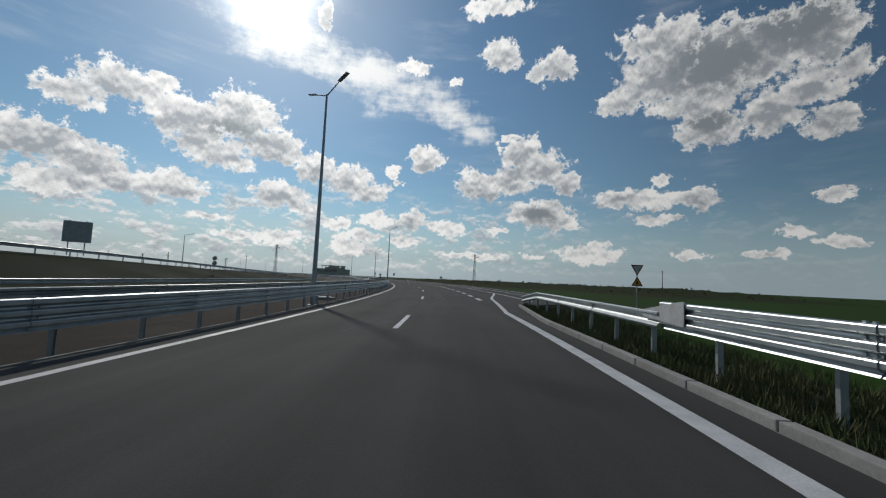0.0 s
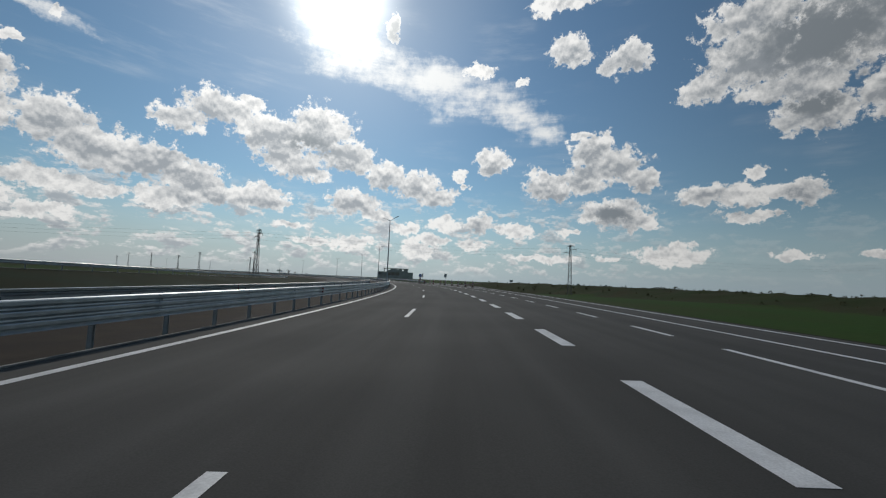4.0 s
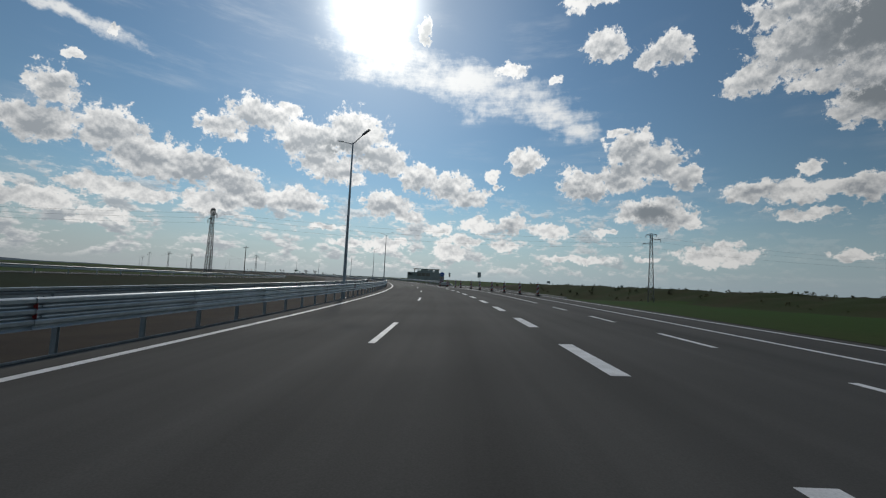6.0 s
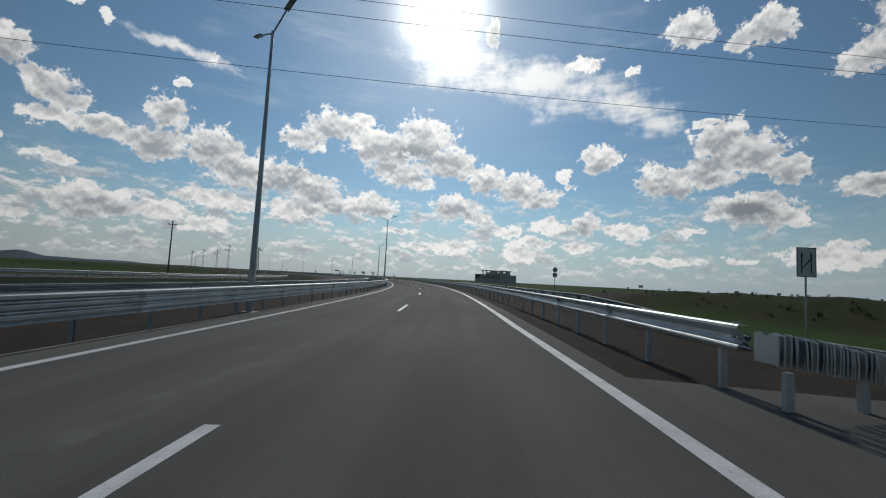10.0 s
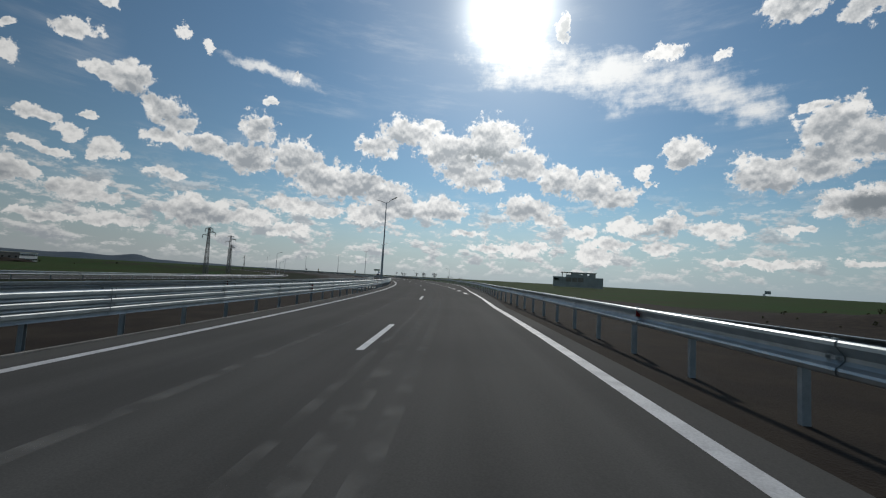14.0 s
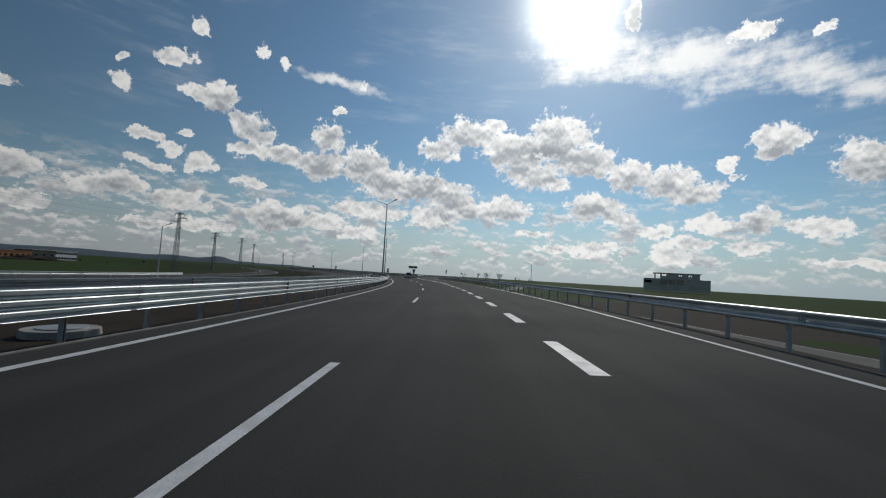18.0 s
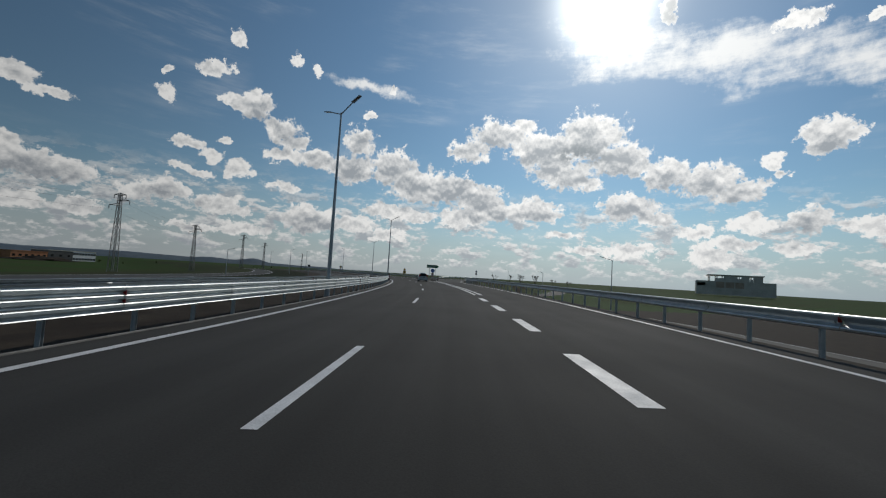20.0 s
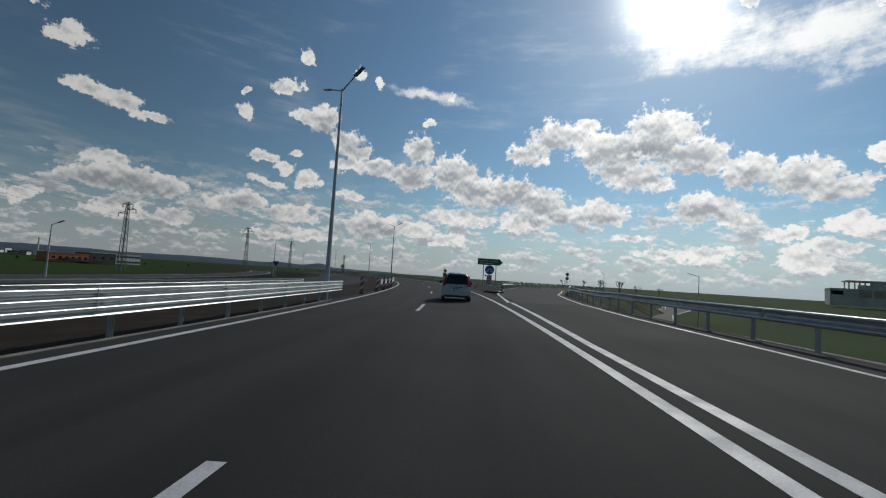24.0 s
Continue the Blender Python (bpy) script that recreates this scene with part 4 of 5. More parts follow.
def lattice_pylon(x, y, z, height, deg, near, label="grey steel lattice power pylon standing in the fields"):
    th = empty("power_pylon", turned(x, y, z, deg), label, "pylon", "power pylons")
    wb, wt = height * 0.037, height * 0.014
    def w(k):
        return wb + (wt - wb) * min(k / 0.9, 1)
    for sx in (-1, 1):
        for sy in (-1, 1):
            bm = bmesh.new()
            rod(bm, (sx * wb, sy * wb, 0), (sx * wt, sy * wt, height), 0.07, 0.05, 4)
            part("leg", bm, STEEL, th)
    n = 11
    ks = [1 - (1 - i / n) ** 1.25 for i in range(n + 1)]
    bm = bmesh.new()
    for sx, sy in ((1, 0), (-1, 0), (0, 1), (0, -1)):
        for a, b in zip(ks, ks[1:]):
            wa, wc = w(a), w(b)
            pa = [(sx * wa + sy * q * wa, sy * wa + sx * q * wa, a * height) for q in (-1, 1)]
            pb = [(sx * wc + sy * q * wc, sy * wc + sx * q * wc, b * height) for q in (-1, 1)]
            for p, q, rr in ((pa[0], pb[1], 0.026), (pa[1], pb[0], 0.026), (pb[0], pb[1], 0.024)):
                rod(bm, p, q, rr, n=4)
                if near:
                    part("brace", bm, STEEL, th)
                    bm = bmesh.new()
    if near:
        bm.free()
    else:
        part("bracing", bm, STEEL, th)["kind"] = "stuff"
    for k, reach, sides in ((0.985, 0.07, (1, -1)), (0.915, 0.12, (1,)), (0.855, 0.12, (-1,))):
        for sd in sides:
            bm = bmesh.new()
            l = reach * height
            rod(bm, (0, 0, k * height + 0.35), (sd * l, 0, k * height), 0.05, n=4)
            rod(bm, (0, wt, k * height - 0.1), (sd * l, 0, k * height), 0.06, n=4)
            rod(bm, (0, -wt, k * height - 0.1), (sd * l, 0, k * height), 0.06, n=4)
            arm = part("cross_arm", bm, STEEL, th)
            bm = bmesh.new()
            for q in range(5):
                bmesh.ops.create_cone(bm, cap_ends=True, segments=8, radius1=0.11, radius2=0.05, depth=0.12,
                                      matrix=Matrix.Translation((sd * l, 0, k * height - 0.15 - 0.14 * q)))
            part("insulator", bm, CONCRETE, arm, "string of pale insulator discs")
    return th


def tips(x, y, z, height, deg):
    r = Matrix.Rotation(radians(deg), 3, "Z")
    return [Vector((x, y, z)) + r @ Vector((sx * q * height, 0, k * height - 0.8)) for k, q, sx in ((0.915, 0.12, 1), (0.855, 0.12, -1), (0.985, 0.07, 1))]


def wires(a, b, sag, label="thin aluminium power lines sagging between pylons"):
    th = empty("power_line", Matrix.Translation(a[0]), label, "power line", "power lines")
    for p, q in zip(a, b):
        bm = bmesh.new()
        side = (q - p).cross(Vector((0, 0, 1))).normalized() * 0.012
        rows = []
        for i in range(25):
            k = i / 24
            c = p + (q - p) * k - Vector((0, 0, sag * 4 * k * (1 - k)))
            rows.append([bm.verts.new(c + o) for o in (side, Vector((0, 0, 0.012)), -side, Vector((0, 0, -0.012)))])
        for a, b in zip(rows, rows[1:]):
            for i in range(4):
                bm.faces.new((a[i], a[(i + 1) % 4], b[(i + 1) % 4], b[i]))
        part("wire", bm, WIRE, th).matrix_parent_inverse = th.matrix_basis.inverted()


PYLONS = ((20.5, 239.0, 18.7, -20), (-73.4, 182.7, 15.3, -20), (-160.5, 306.6, 11.7, 40), (-234.5, 352.8, 16.0, 50), (-272.5, 374.8, 14.2, 55),
          (-330.0, 407.0, 16.6, 55), (-387.0, 437.5, 16.8, 50), (-470.0, 500.0, 15.0, 50))
for x, y, hh, deg in PYLONS:
    z = ground_at(x, y) - 0.3
    lattice_pylon(x, y, z, hh - z - 1.9, deg, abs(y - 211) < 40)


def hang(i):
    x, y, hh, deg = PYLONS[i]
    z = ground_at(x, y) - 0.3
    return tips(x, y, z, hh - z - 1.9, deg)


wires(hang(1), hang(0), 1.6)
wires(hang(0), [v + Vector((150, 62, 2)) for v in hang(0)], 3.0)
wires(hang(1), [v + Vector((-160, -75, 2)) for v in hang(1)], 3.0)
wires(hang(2), hang(3), 1.2)
wires(hang(3), hang(4), 0.8)
wires(hang(4), hang(5), 1.4)
wires(hang(5), hang(6), 0.8)


def utility_pole(x, y, top, label):
    z = ground_at(x, y) - 0.2
    th = empty("utility_pole", turned(x, y, z, 30), label, "utility pole", "utility poles")
    bm = bmesh.new()
    rod(bm, (0, 0, 0), (0, 0, top - z), 0.17, 0.10, 8)
    part("pole", bm, BARK, th)
    bm = bmesh.new()
    box(bm, -0.9, 0.9, -0.06, 0.06, top - z - 0.75, top - z - 0.6, 0.01)
    part("crossbar", bm, STEEL, th)
    for q in (-0.8, 0.0, 0.8):
        bm = bmesh.new()
        rod(bm, (q, 0, top - z - 0.6), (q, 0, top - z - 0.36), 0.05, 0.03, 8)
        part("insulator", bm, CONCRETE, th)


utility_pole(95.4, 173.4, 9.5, "lone dark wooden utility pole in the field")
utility_pole(-115.4, 243.5, 10.4, "dark wooden utility pole beyond the far carriageway")


def side_lamp(x, y, deg, top, label, reach=1.6):
    z = ground_at(x, y) - 0.2
    th = empty("street_lamp", turned(x, y, z, deg), label, "street lamp", "ramp street lamps")
    hh = top - z
    bm = bmesh.new()
    rod(bm, (0, 0, 0), (0, 0, hh), 0.10, 0.045, 10)
    part("pole", bm, POLE, th)
    bm = bmesh.new()
    rod(bm, (0, 0, hh - 0.05), (reach * 0.6, 0, hh + 0.22), 0.035, 0.03, 8)
    part("arm", bm, POLE, th)
    bm = bmesh.new()
    box(bm, -0.42, 0.42, -0.11, 0.11, -0.03, 0.03, 0.015)
    head = part("lantern", bm, ZINC_DULL, th, "flat grey lantern head")
    head.matrix_basis = Matrix.Translation((reach * 0.6 + 0.35, 0, hh + 0.32)) @ Matrix.Rotation(radians(-16), 4, "Y")


for x, y, deg, tp in ((-54.1, 86.0, 20, 8.2), (-176.8, 335.8, 30, 6.1), (-225.6, 371.2, 40, 4.2), (-265, 402, 50, 7.0)):
    side_lamp(x, y, deg, tp, "slim galvanised street lamp on the far ramp")
for x, y, deg, tp in ((-155.2, 402.2, 215, 5.0), (-198.6, 452.6, 220, 4.0), (-240, 490, 220, 5.4), (-290, 540, 220, 5.6)):
    side_lamp(x, y, deg, tp, "slim galvanised street lamp by the lower road")


# ======== signs
def sign_post(th, z0, z1, x=0.0, r=0.035):
    bm = bmesh.new()
    rod(bm, (x, 0.04, z0), (x, 0.04, z1), r, n=10)
    part("post", bm, ZINC_DULL, th)


def disc(th, name, z, r, mat, y=-0.01, t=0.012, label="", x=0.0, sides=28, spin=0.0):
    bm = bmesh.new()
    prism(bm, [(x + r * math.cos(2 * math.pi * i / sides + spin), z + r * math.sin(2 * math.pi * i / sides + spin)) for i in range(sides)], y, y + t)
    return part(name, bm, mat, th, label)


def slab(th, name, outline, mat, y=-0.01, t=0.012, label=""):
    bm = bmesh.new()
    prism(bm, outline, y, y + t)
    return part(name, bm, mat, th, label)


def rect(x0, x1, z0, z1):
    return ((x0, z0), (x1, z0), (x1, z1), (x0, z1))


def at_road(name, s, u, label, category, z=0.0, twist=0.0, group=""):
    """A thing that faces oncoming drivers: its front looks back along the road."""
    return empty(name, pose(*place(s, u, z), 0, 0, turn(s) + twist), label, category, group)


# give-way sign over a warning triangle
th = at_road("road_sign", 28.7, 15.2, "red-rimmed give-way sign over an orange warning triangle", "road sign", -1.2)
sign_post(th, 0, 3.5)
up = 3.05
slab(th, "rim", ((-0.46, up + 0.8), (0.0, up), (0.46, up + 0.8)), RED)
slab(th, "face", ((-0.33, up + 0.725), (0.0, up + 0.15), (0.33, up + 0.725)), WHITE_SHEET, y=-0.016, t=0.006)
slab(th, "rim", ((-0.42, up - 0.72), (0.42, up - 0.72), (0.0, up - 0.01)), RED)
slab(th, "face", ((-0.29, up - 0.65), (0.29, up - 0.65), (0.0, up - 0.15)), YELLOW, y=-0.016, t=0.006, label="orange face")
slab(th, "symbol", ((-0.10, up - 0.6), (0.10, up - 0.6), (0.05, up - 0.35), (-0.04, up - 0.32)), DARK, y=-0.02, t=0.004)

# lane-closing sign with two black arrows
th = at_road("road_sign", 210.0, 16.9, "white lane-merge sign with two black arrows", "road sign", -1.9)
sign_post(th, 0, 4.8)
slab(th, "panel", rect(-0.38, 0.38, 3.72, 4.9), WHITE_SHEET)
for x in (-0.2, 0.2):
    slab(th, "arrow", ((x - 0.025, 3.85), (x + 0.025, 3.85), (x + 0.025, 4.55), (x + 0.06, 4.55), (x, 4.76), (x - 0.06, 4.55), (x - 0.025, 4.55)), DARK, y=-0.016, t=0.006)
slab(th, "arrow", ((-0.2, 4.05), (-0.15, 4.05), (0.2, 4.42), (0.17, 4.48)), DARK, y=-0.016, t=0.006)
for a, b, c, d in ((-0.41, 0.41, 3.69, 3.72), (-0.41, 0.41, 4.9, 4.93), (-0.41, -0.38, 3.72, 4.9), (0.38, 0.41, 3.72, 4.9)):
    slab(th, "rim", rect(a, b, c, d), DARK, y=-0.018, t=0.02)


def twin_discs(s, u, z, low, label):
    th = at_road("road_sign", s, u, label, "road sign", z)
    sign_post(th, 0, low - z + 1.0)
    for q in (low - z, low - z + 0.72):
        ring = disc(th, "rim", q, 0.34, RED)
        disc(th, "face", q, 0.27, WHITE_SHEET, y=-0.016, t=0.006)
        slab(th, "symbol", rect(-0.13, 0.13, q - 0.06, q + 0.06), DARK, y=-0.02, t=0.004)
    return th


twin_discs(247.4, 18.4, -4.0, 2.2, "two round speed signs, one above the other, seen dark")
twin_discs(502.8, 26.7, -4.0, 2.05, "two round speed signs on one post by the exit")
twin_discs(63.9, -30.6, 0.4, 2.6, "round dark sign on the far ramp")

# priority diamond above a round sign, beyond the median
th = at_road("road_sign", 516.5, -14.8, "diamond priority sign over a round sign", "road sign", -0.3)
sign_post(th, 0, 3.2)
disc(th, "diamond", 2.9, 0.5, WHITE_SHEET, sides=4)
disc(th, "diamond_face", 2.9, 0.36, YELLOW, y=-0.016, t=0.006, sides=4)
disc(th, "rim", 2.1, 0.32, RED)
disc(th, "face", 2.1, 0.25, WHITE_SHEET, y=-0.016, t=0.006)
th = at_road("road_sign", 501.2, -24.2, "give-way sign seen dark against the fields", "road sign", -0.4)
sign_post(th, 0, 2.6)
slab(th, "face", ((-0.5, 3.0), (0.0, 2.15), (0.5, 3.0)), DARK)

# green exit arrow board
th = at_road("direction_sign", 479.5, 7.0, "green exit board with a pointed end on two posts", "direction sign", 0.0)
sign_post(th, 0, 3.6, -0.75, 0.05)
sign_post(th, 0, 3.6, 0.75, 0.05)
slab(th, "board", ((-1.5, 2.95), (1.15, 2.95), (1.55, 3.33), (1.15, 3.7), (-1.5, 3.7)), GREEN, t=0.03)
for a, b, c in ((-1.3, -0.2, 3.42), (-0.05, 0.95, 3.42), (-1.3, 0.4, 3.15)):
    slab(th, "lettering", rect(a, b, c - 0.045, c + 0.045), WHITE_SHEET, y=-0.014, t=0.005, label="pale bar of lettering too far to read")
th = at_road("road_sign", 515.6, 6.1, "yellow roadworks panel under a round sign", "road sign", 0.0)
sign_post(th, 0, 2.6)
slab(th, "panel", rect(-0.45, 0.45, 1.2, 2.1), YELLOW)
slab(th, "symbol", rect(-0.2, 0.2, 1.45, 1.85), DARK, y=-0.016, t=0.006)
disc(th, "rim", 2.5, 0.36, RED)
disc(th, "face", 2.5, 0.27, YELLOW, y=-0.016, t=0.006)
# far boards in the plain
for x, y, zc, w, hh in ((4.7, 991.0, 5.6, 7.0, 4.4), (150, 1010, 4.2, 5.5, 3.6), (215, 1040, 4.2, 5.5, 3.6), (-20, 760, 2.0, 2.0, 1.6)):
    th = empty("billboard", turned(x, y, -2.2, -8), "distant dark board on posts in the plain", "billboard", "far boards")
    for q in (-0.3, 0.3):
        bm = bmesh.new()
        rod(bm, (q * w, 0.1, 0), (q * w, 0.1, zc + 2.2), 0.12, n=6)
        part("post", bm, STEEL, th)
    slab(th, "board", rect(-w / 2, w / 2, zc + 2.2 - hh / 2, zc + 2.2 + hh / 2), ZINC_DULL, t=0.1)
# big board seen from behind, on the ramp
th = empty("direction_sign", turned(-49.0, 55.0, 2.7, 38), "large sign board seen from its dull grey back", "direction sign")
for q in (-0.85, 0.85):
    bm = bmesh.new()
    rod(bm, (q, 0.08, -0.4), (q, 0.08, 4.3), 0.07, n=8)
    part("post", bm, ZINC_DULL, th)
slab(th, "board", rect(-1.5, 1.5, 1.35, 4.2), ZINC_DULL, t=0.04)
for q in (1.7, 2.7, 3.7):
    slab(th, "rail", rect(-1.45, 1.45, q, q + 0.07), ZINC_DULL, y=-0.05, t=0.04)


# ======== roadworks: striped delineators and the closing trolley
def striped_board(th, x0, x1, z0, z1, lean=1, y=-0.03, t=0.05, n=2, name="panel"):
    bm = bmesh.new()
    box(bm, x0, x1, y, y + t, z0, z1, 0.006)
    pan = part(name, bm, RED, th, "red reflective panel")
    w, hgt = x1 - x0, z1 - z0
    band = hgt / (2 * n)
    for i in range(n):
        lo = z0 + band * (2 * i + 0.25)
        a, b = (0.0, band * 0.95) if lean > 0 else (band * 0.95, 0.0)
        pts = ((x0 + 0.004, lo + a), (x1 - 0.004, lo + b), (x1 - 0.004, min(lo + b + band, z1 - 0.004)), (x0 + 0.004, min(lo + a + band, z1 - 0.004)))
        for front in (y - 0.004, y + t):
            slab(pan, "stripe", pts, WHITE_SHEET, y=front, t=0.004, label="white diagonal stripe" if i == 0 else "")
    return pan


def delineator(s, u, lean=1, twist=0.0):
    th = at_road("delineator", s, u, "red and white striped delineator on a black rubber foot", "delineator", 0.0, twist, "lane-closing delineators")
    bm = bmesh.new()
    box(bm, -0.18, 0.18, -0.40, 0.40, 0.0, 0.08, 0.03)
    box(bm, -0.13, 0.13, -0.16, 0.16, 0.085, 0.15, 0.02)
    part("foot", bm, RUBBER, th)
    bm = bmesh.new()
    rod(bm, (0, 0, 0.1), (0, 0, 1.24), 0.028, n=8)
    part("stub", bm, DARK, th)
    striped_board(th, -0.105, 0.105, 0.17, 1.08, lean)
    return th


first = delineator(191.2, 4.9)
for s, u, tw in ((187.0, 5.6, 4), (182.7, 6.45, -3), (179.2, 6.75, 2), (174.5, 7.6, -5), (170.4, 8.1, 3), (164.9, 8.6, 0), (160.8, 9.2, -4), (156.4, 9.8, 3), (152.2, 10.4, -2)):
    copy_thing(first, pose(*place(s, u), 0, 0, turn(s) + tw))
for s, u, tw in ((459.2, -4.75, 12), (464.3, -4.4, 0), (468.3, -4.35, -6), (472.0, -4.35, 4), (476.0, -4.35, 0)):
    o = copy_thing(first, pose(*place(s, u), 0, 0, turn(s) + tw))
    o["group"], o["label"] = "median delineators", "red and white striped delineator in the median gap"


def closing_trolley(s, u, twist):
    th = at_road("lane_closure_trolley", s, u, "white barrier trolley with a blue arrow disc and red chevrons", "road barrier", 0.0, twist)
    sign_post(th, 0.1, 2.6, 0.0, 0.04)
    disc(th, "rim", 2.2, 0.45, WHITE_SHEET)
    disc(th, "disc", 2.2, 0.42, BLUE, y=-0.018, t=0.008, label="blue disc")
    for sd in (-1, 1):
        slab(th, "arrow", ((sd * 0.02, 2.36), (sd * 0.02, 2.26), (sd * 0.17, 2.08), (sd * 0.10, 2.04), (sd * 0.3, 1.98), (sd * 0.29, 2.2), (sd * 0.24, 2.14)), WHITE_SHEET, y=-0.024, t=0.006)
    bm = bmesh.new()
    box(bm, -0.25, 0.25, -0.02, 0.02, 0.75, 1.7, 0.006)
    board = part("chevron_board", bm, WHITE_SHEET, th, "white board with red chevrons")
    for i in range(4):
        z = 0.78 + i * 0.235
        slab(board, "chevron", ((-0.24, z), (0.0, z + 0.1), (0.24, z), (0.24, z + 0.11), (0.0, z + 0.21), (-0.24, z + 0.11)), RED, y=-0.026, t=0.005)
    for sd in (-0.16, 0.16):
        bm = bmesh.new()
        rod(bm, (sd - 0.2, -0.03, 1.62), (sd - 0.2, 0.05, 1.62), 0.09, n=14)
        part("warning_lamp", bm, YELLOW, th)
    for q in (0.62, 0.3):
        bm = bmesh.new()
        box(bm, -0.35, 1.35, 0.1, 0.16, q, q + 0.07, 0.01)
        part("rail", bm, WHITE_SHEET, th)
    for i in range(12):
        bm = bmesh.new()
        box(bm, -0.3 + i * 0.14, -0.24 + i * 0.14, 0.11, 0.15, 0.36, 0.63, 0.005)
        part("slat", bm, WHITE_SHEET, th)
    striped_board(th, 1.15, 1.42, 0.2, 0.85, -1, n=2, name="end_panel")
    bm = bmesh.new()
    box(bm, -0.4, 1.45, -0.35, 0.5, 0.0, 0.14, 0.03)
    part("foot", bm, RUBBER, th)


closing_trolley(193.6, 5.5, -6)
closing_trolley(470.5, 5.5, -8)


# crumpled silver end of the guardrail, folded like a bellows
cushion = at_road("crumpled_rail_end", 197.6, 5.5, "silver guardrail end crumpled into tight folds", "crash cushion", 0.0, 4)
rng = random.Random(21)
for i in range(46):
    k = i / 45
    hi, lo = 0.86 - 0.34 * k + rng.uniform(-0.02, 0.02), 0.50 - 0.26 * k
    w = 0.15 + rng.uniform(-0.012, 0.012)
    bm = bmesh.new()
    outline = ((-w, lo), (-w * 0.55, lo + 0.03), (0.0, lo + 0.01), (w * 0.55, lo + 0.03), (w, lo), (w * 1.05, (lo + hi) / 2), (w, hi - 0.02), (w * 0.5, hi), (0.0, hi - 0.045), (-w * 0.5, hi), (-w, hi - 0.02), (-w * 1.05, (lo + hi) / 2))
    prism(bm, outline, -0.011, 0.011, plane="yz")
    fold = part("fold", bm, ZINC, cushion)
    fold.matrix_basis = pose(0.05 * i, 0.1 * k, 0.0, 0, rng.uniform(-3, 3), rng.uniform(-3, 3))
for x in (0.25, 1.1, 1.9):
    bm = bmesh.new()
    box(bm, x - 0.04, x + 0.04, -0.04, 0.04, -0.4, 0.42, 0.005)
    part("post", bm, ZINC_DULL, cushion)
# white end plate where the low rail meets the high one
plate = at_road("end_plate", 7.2, 5.46, "white triangular end plate between two guardrails", "guardrail plate", 0.0)
bm = bmesh.new()
prism(bm, ((1.5, 0.80), (1.4, 0.66), (-0.05, 0.60), (-0.05, 1.03), (0.06, 1.03)), -0.012, 0.012, plane="yz")
part("sheet", bm, WHITE_SHEET, plate)


# ======== the unfinished concrete building
def shell(th, name, x0, x1, y0, y1, z0, z1, mat, label=""):
    bm = bmesh.new()
    box(bm, x0, x1, y0, y1, z0, z1)
    return part(name, bm, mat, th, label)


th = empty("unfinished_building", turned(-237.0, 908.0, -2.0, 16) @ Matrix.Scale(1.57, 4), "unfinished grey concrete building with empty openings", "building")
W, D = 23.0, 13.0
for z0, z1, nm in ((4.6, 5.1, "floor_slab"), (9.3, 9.8, "floor_slab")):
    shell(th, nm, -W, W, -D, D, z0, z1, CONCRETE_WALL)
for i in range(9):
    for yy in (-D + 0.3, D - 0.3):
        shell(th, "column", -W + 0.3 + i * (2 * W - 0.6) / 8 - 0.3, -W + 0.3 + i * (2 * W - 0.6) / 8 + 0.3, yy - 0.3, yy + 0.3, 0, 9.3, CONCRETE_WALL)
for i in range(8):
    xa = -W + 0.6 + i * (2 * W - 0.6) / 8
    xb = xa + (2 * W - 0.6) / 8 - 0.6
    shell(th, "brick_panel", xa, xb, -D + 0.2, -D + 0.45, 5.1, 9.3 if i > 0 else 6.2, BRICK if 2 <= i <= 4 else CONCRETE_WALL)
    shell(th, "brick_panel", xa, xb, -D + 0.2, -D + 0.45, 0.0, 4.6, CONCRETE_WALL)
    if i == 0:
        shell(th, "brick_panel", xa, xb, -D + 0.2, -D + 0.45, 8.4, 9.3, CONCRETE_WALL)
for x in (-W + 0.2, W - 0.45):
    shell(th, "end_wall", x, x + 0.25, -D + 0.6, D - 0.6, 0, 9.3, CONCRETE_WALL)
shell(th, "rear_wall", -W + 0.6, W - 0.6, D - 0.5, D - 0.2, 0, 9.3, CONCRETE_WALL)
ux0, ux1, uy0, uy1 = -15.0, 16.5, -9.0, 9.0
shell(th, "roof_slab", ux0 - 1.0, ux1 + 0.8, uy0 - 0.8, uy1 + 0.8, 14.0, 14.6, CONCRETE_WALL)
for i in range(8):
    x = ux0 + 0.4 + i * (ux1 - ux0 - 0.8) / 7
    for yy in (uy0 + 0.3, uy1 - 0.3):
        shell(th, "column", x - 0.3, x + 0.3, yy - 0.3, yy + 0.3, 9.8, 14.0, CONCRETE_WALL)
for xa, xb, za, zb in ((-11, -5.6, 9.8, 12.0), (-5.5, 2.0, 9.8, 14.0), (2.1, 4.0, 9.8, 12.0), (2.1, 4.0, 13.3, 14.0), (4.1, 8.8, 9.8, 14.0), (8.9, 10.8, 9.8, 12.0),
                       (8.9, 10.8, 13.3, 14.0), (10.9, 16.0, 9.8, 14.0)):
    shell(th, "brick_panel", xa, xb, uy0 + 0.2, uy0 + 0.45, za, zb, CONCRETE_WALL)
shell(th, "rear_wall", ux0 + 6, ux1 - 8, uy1 - 0.5, uy1 - 0.2, 9.8, 12.6, CONCRETE_WALL)


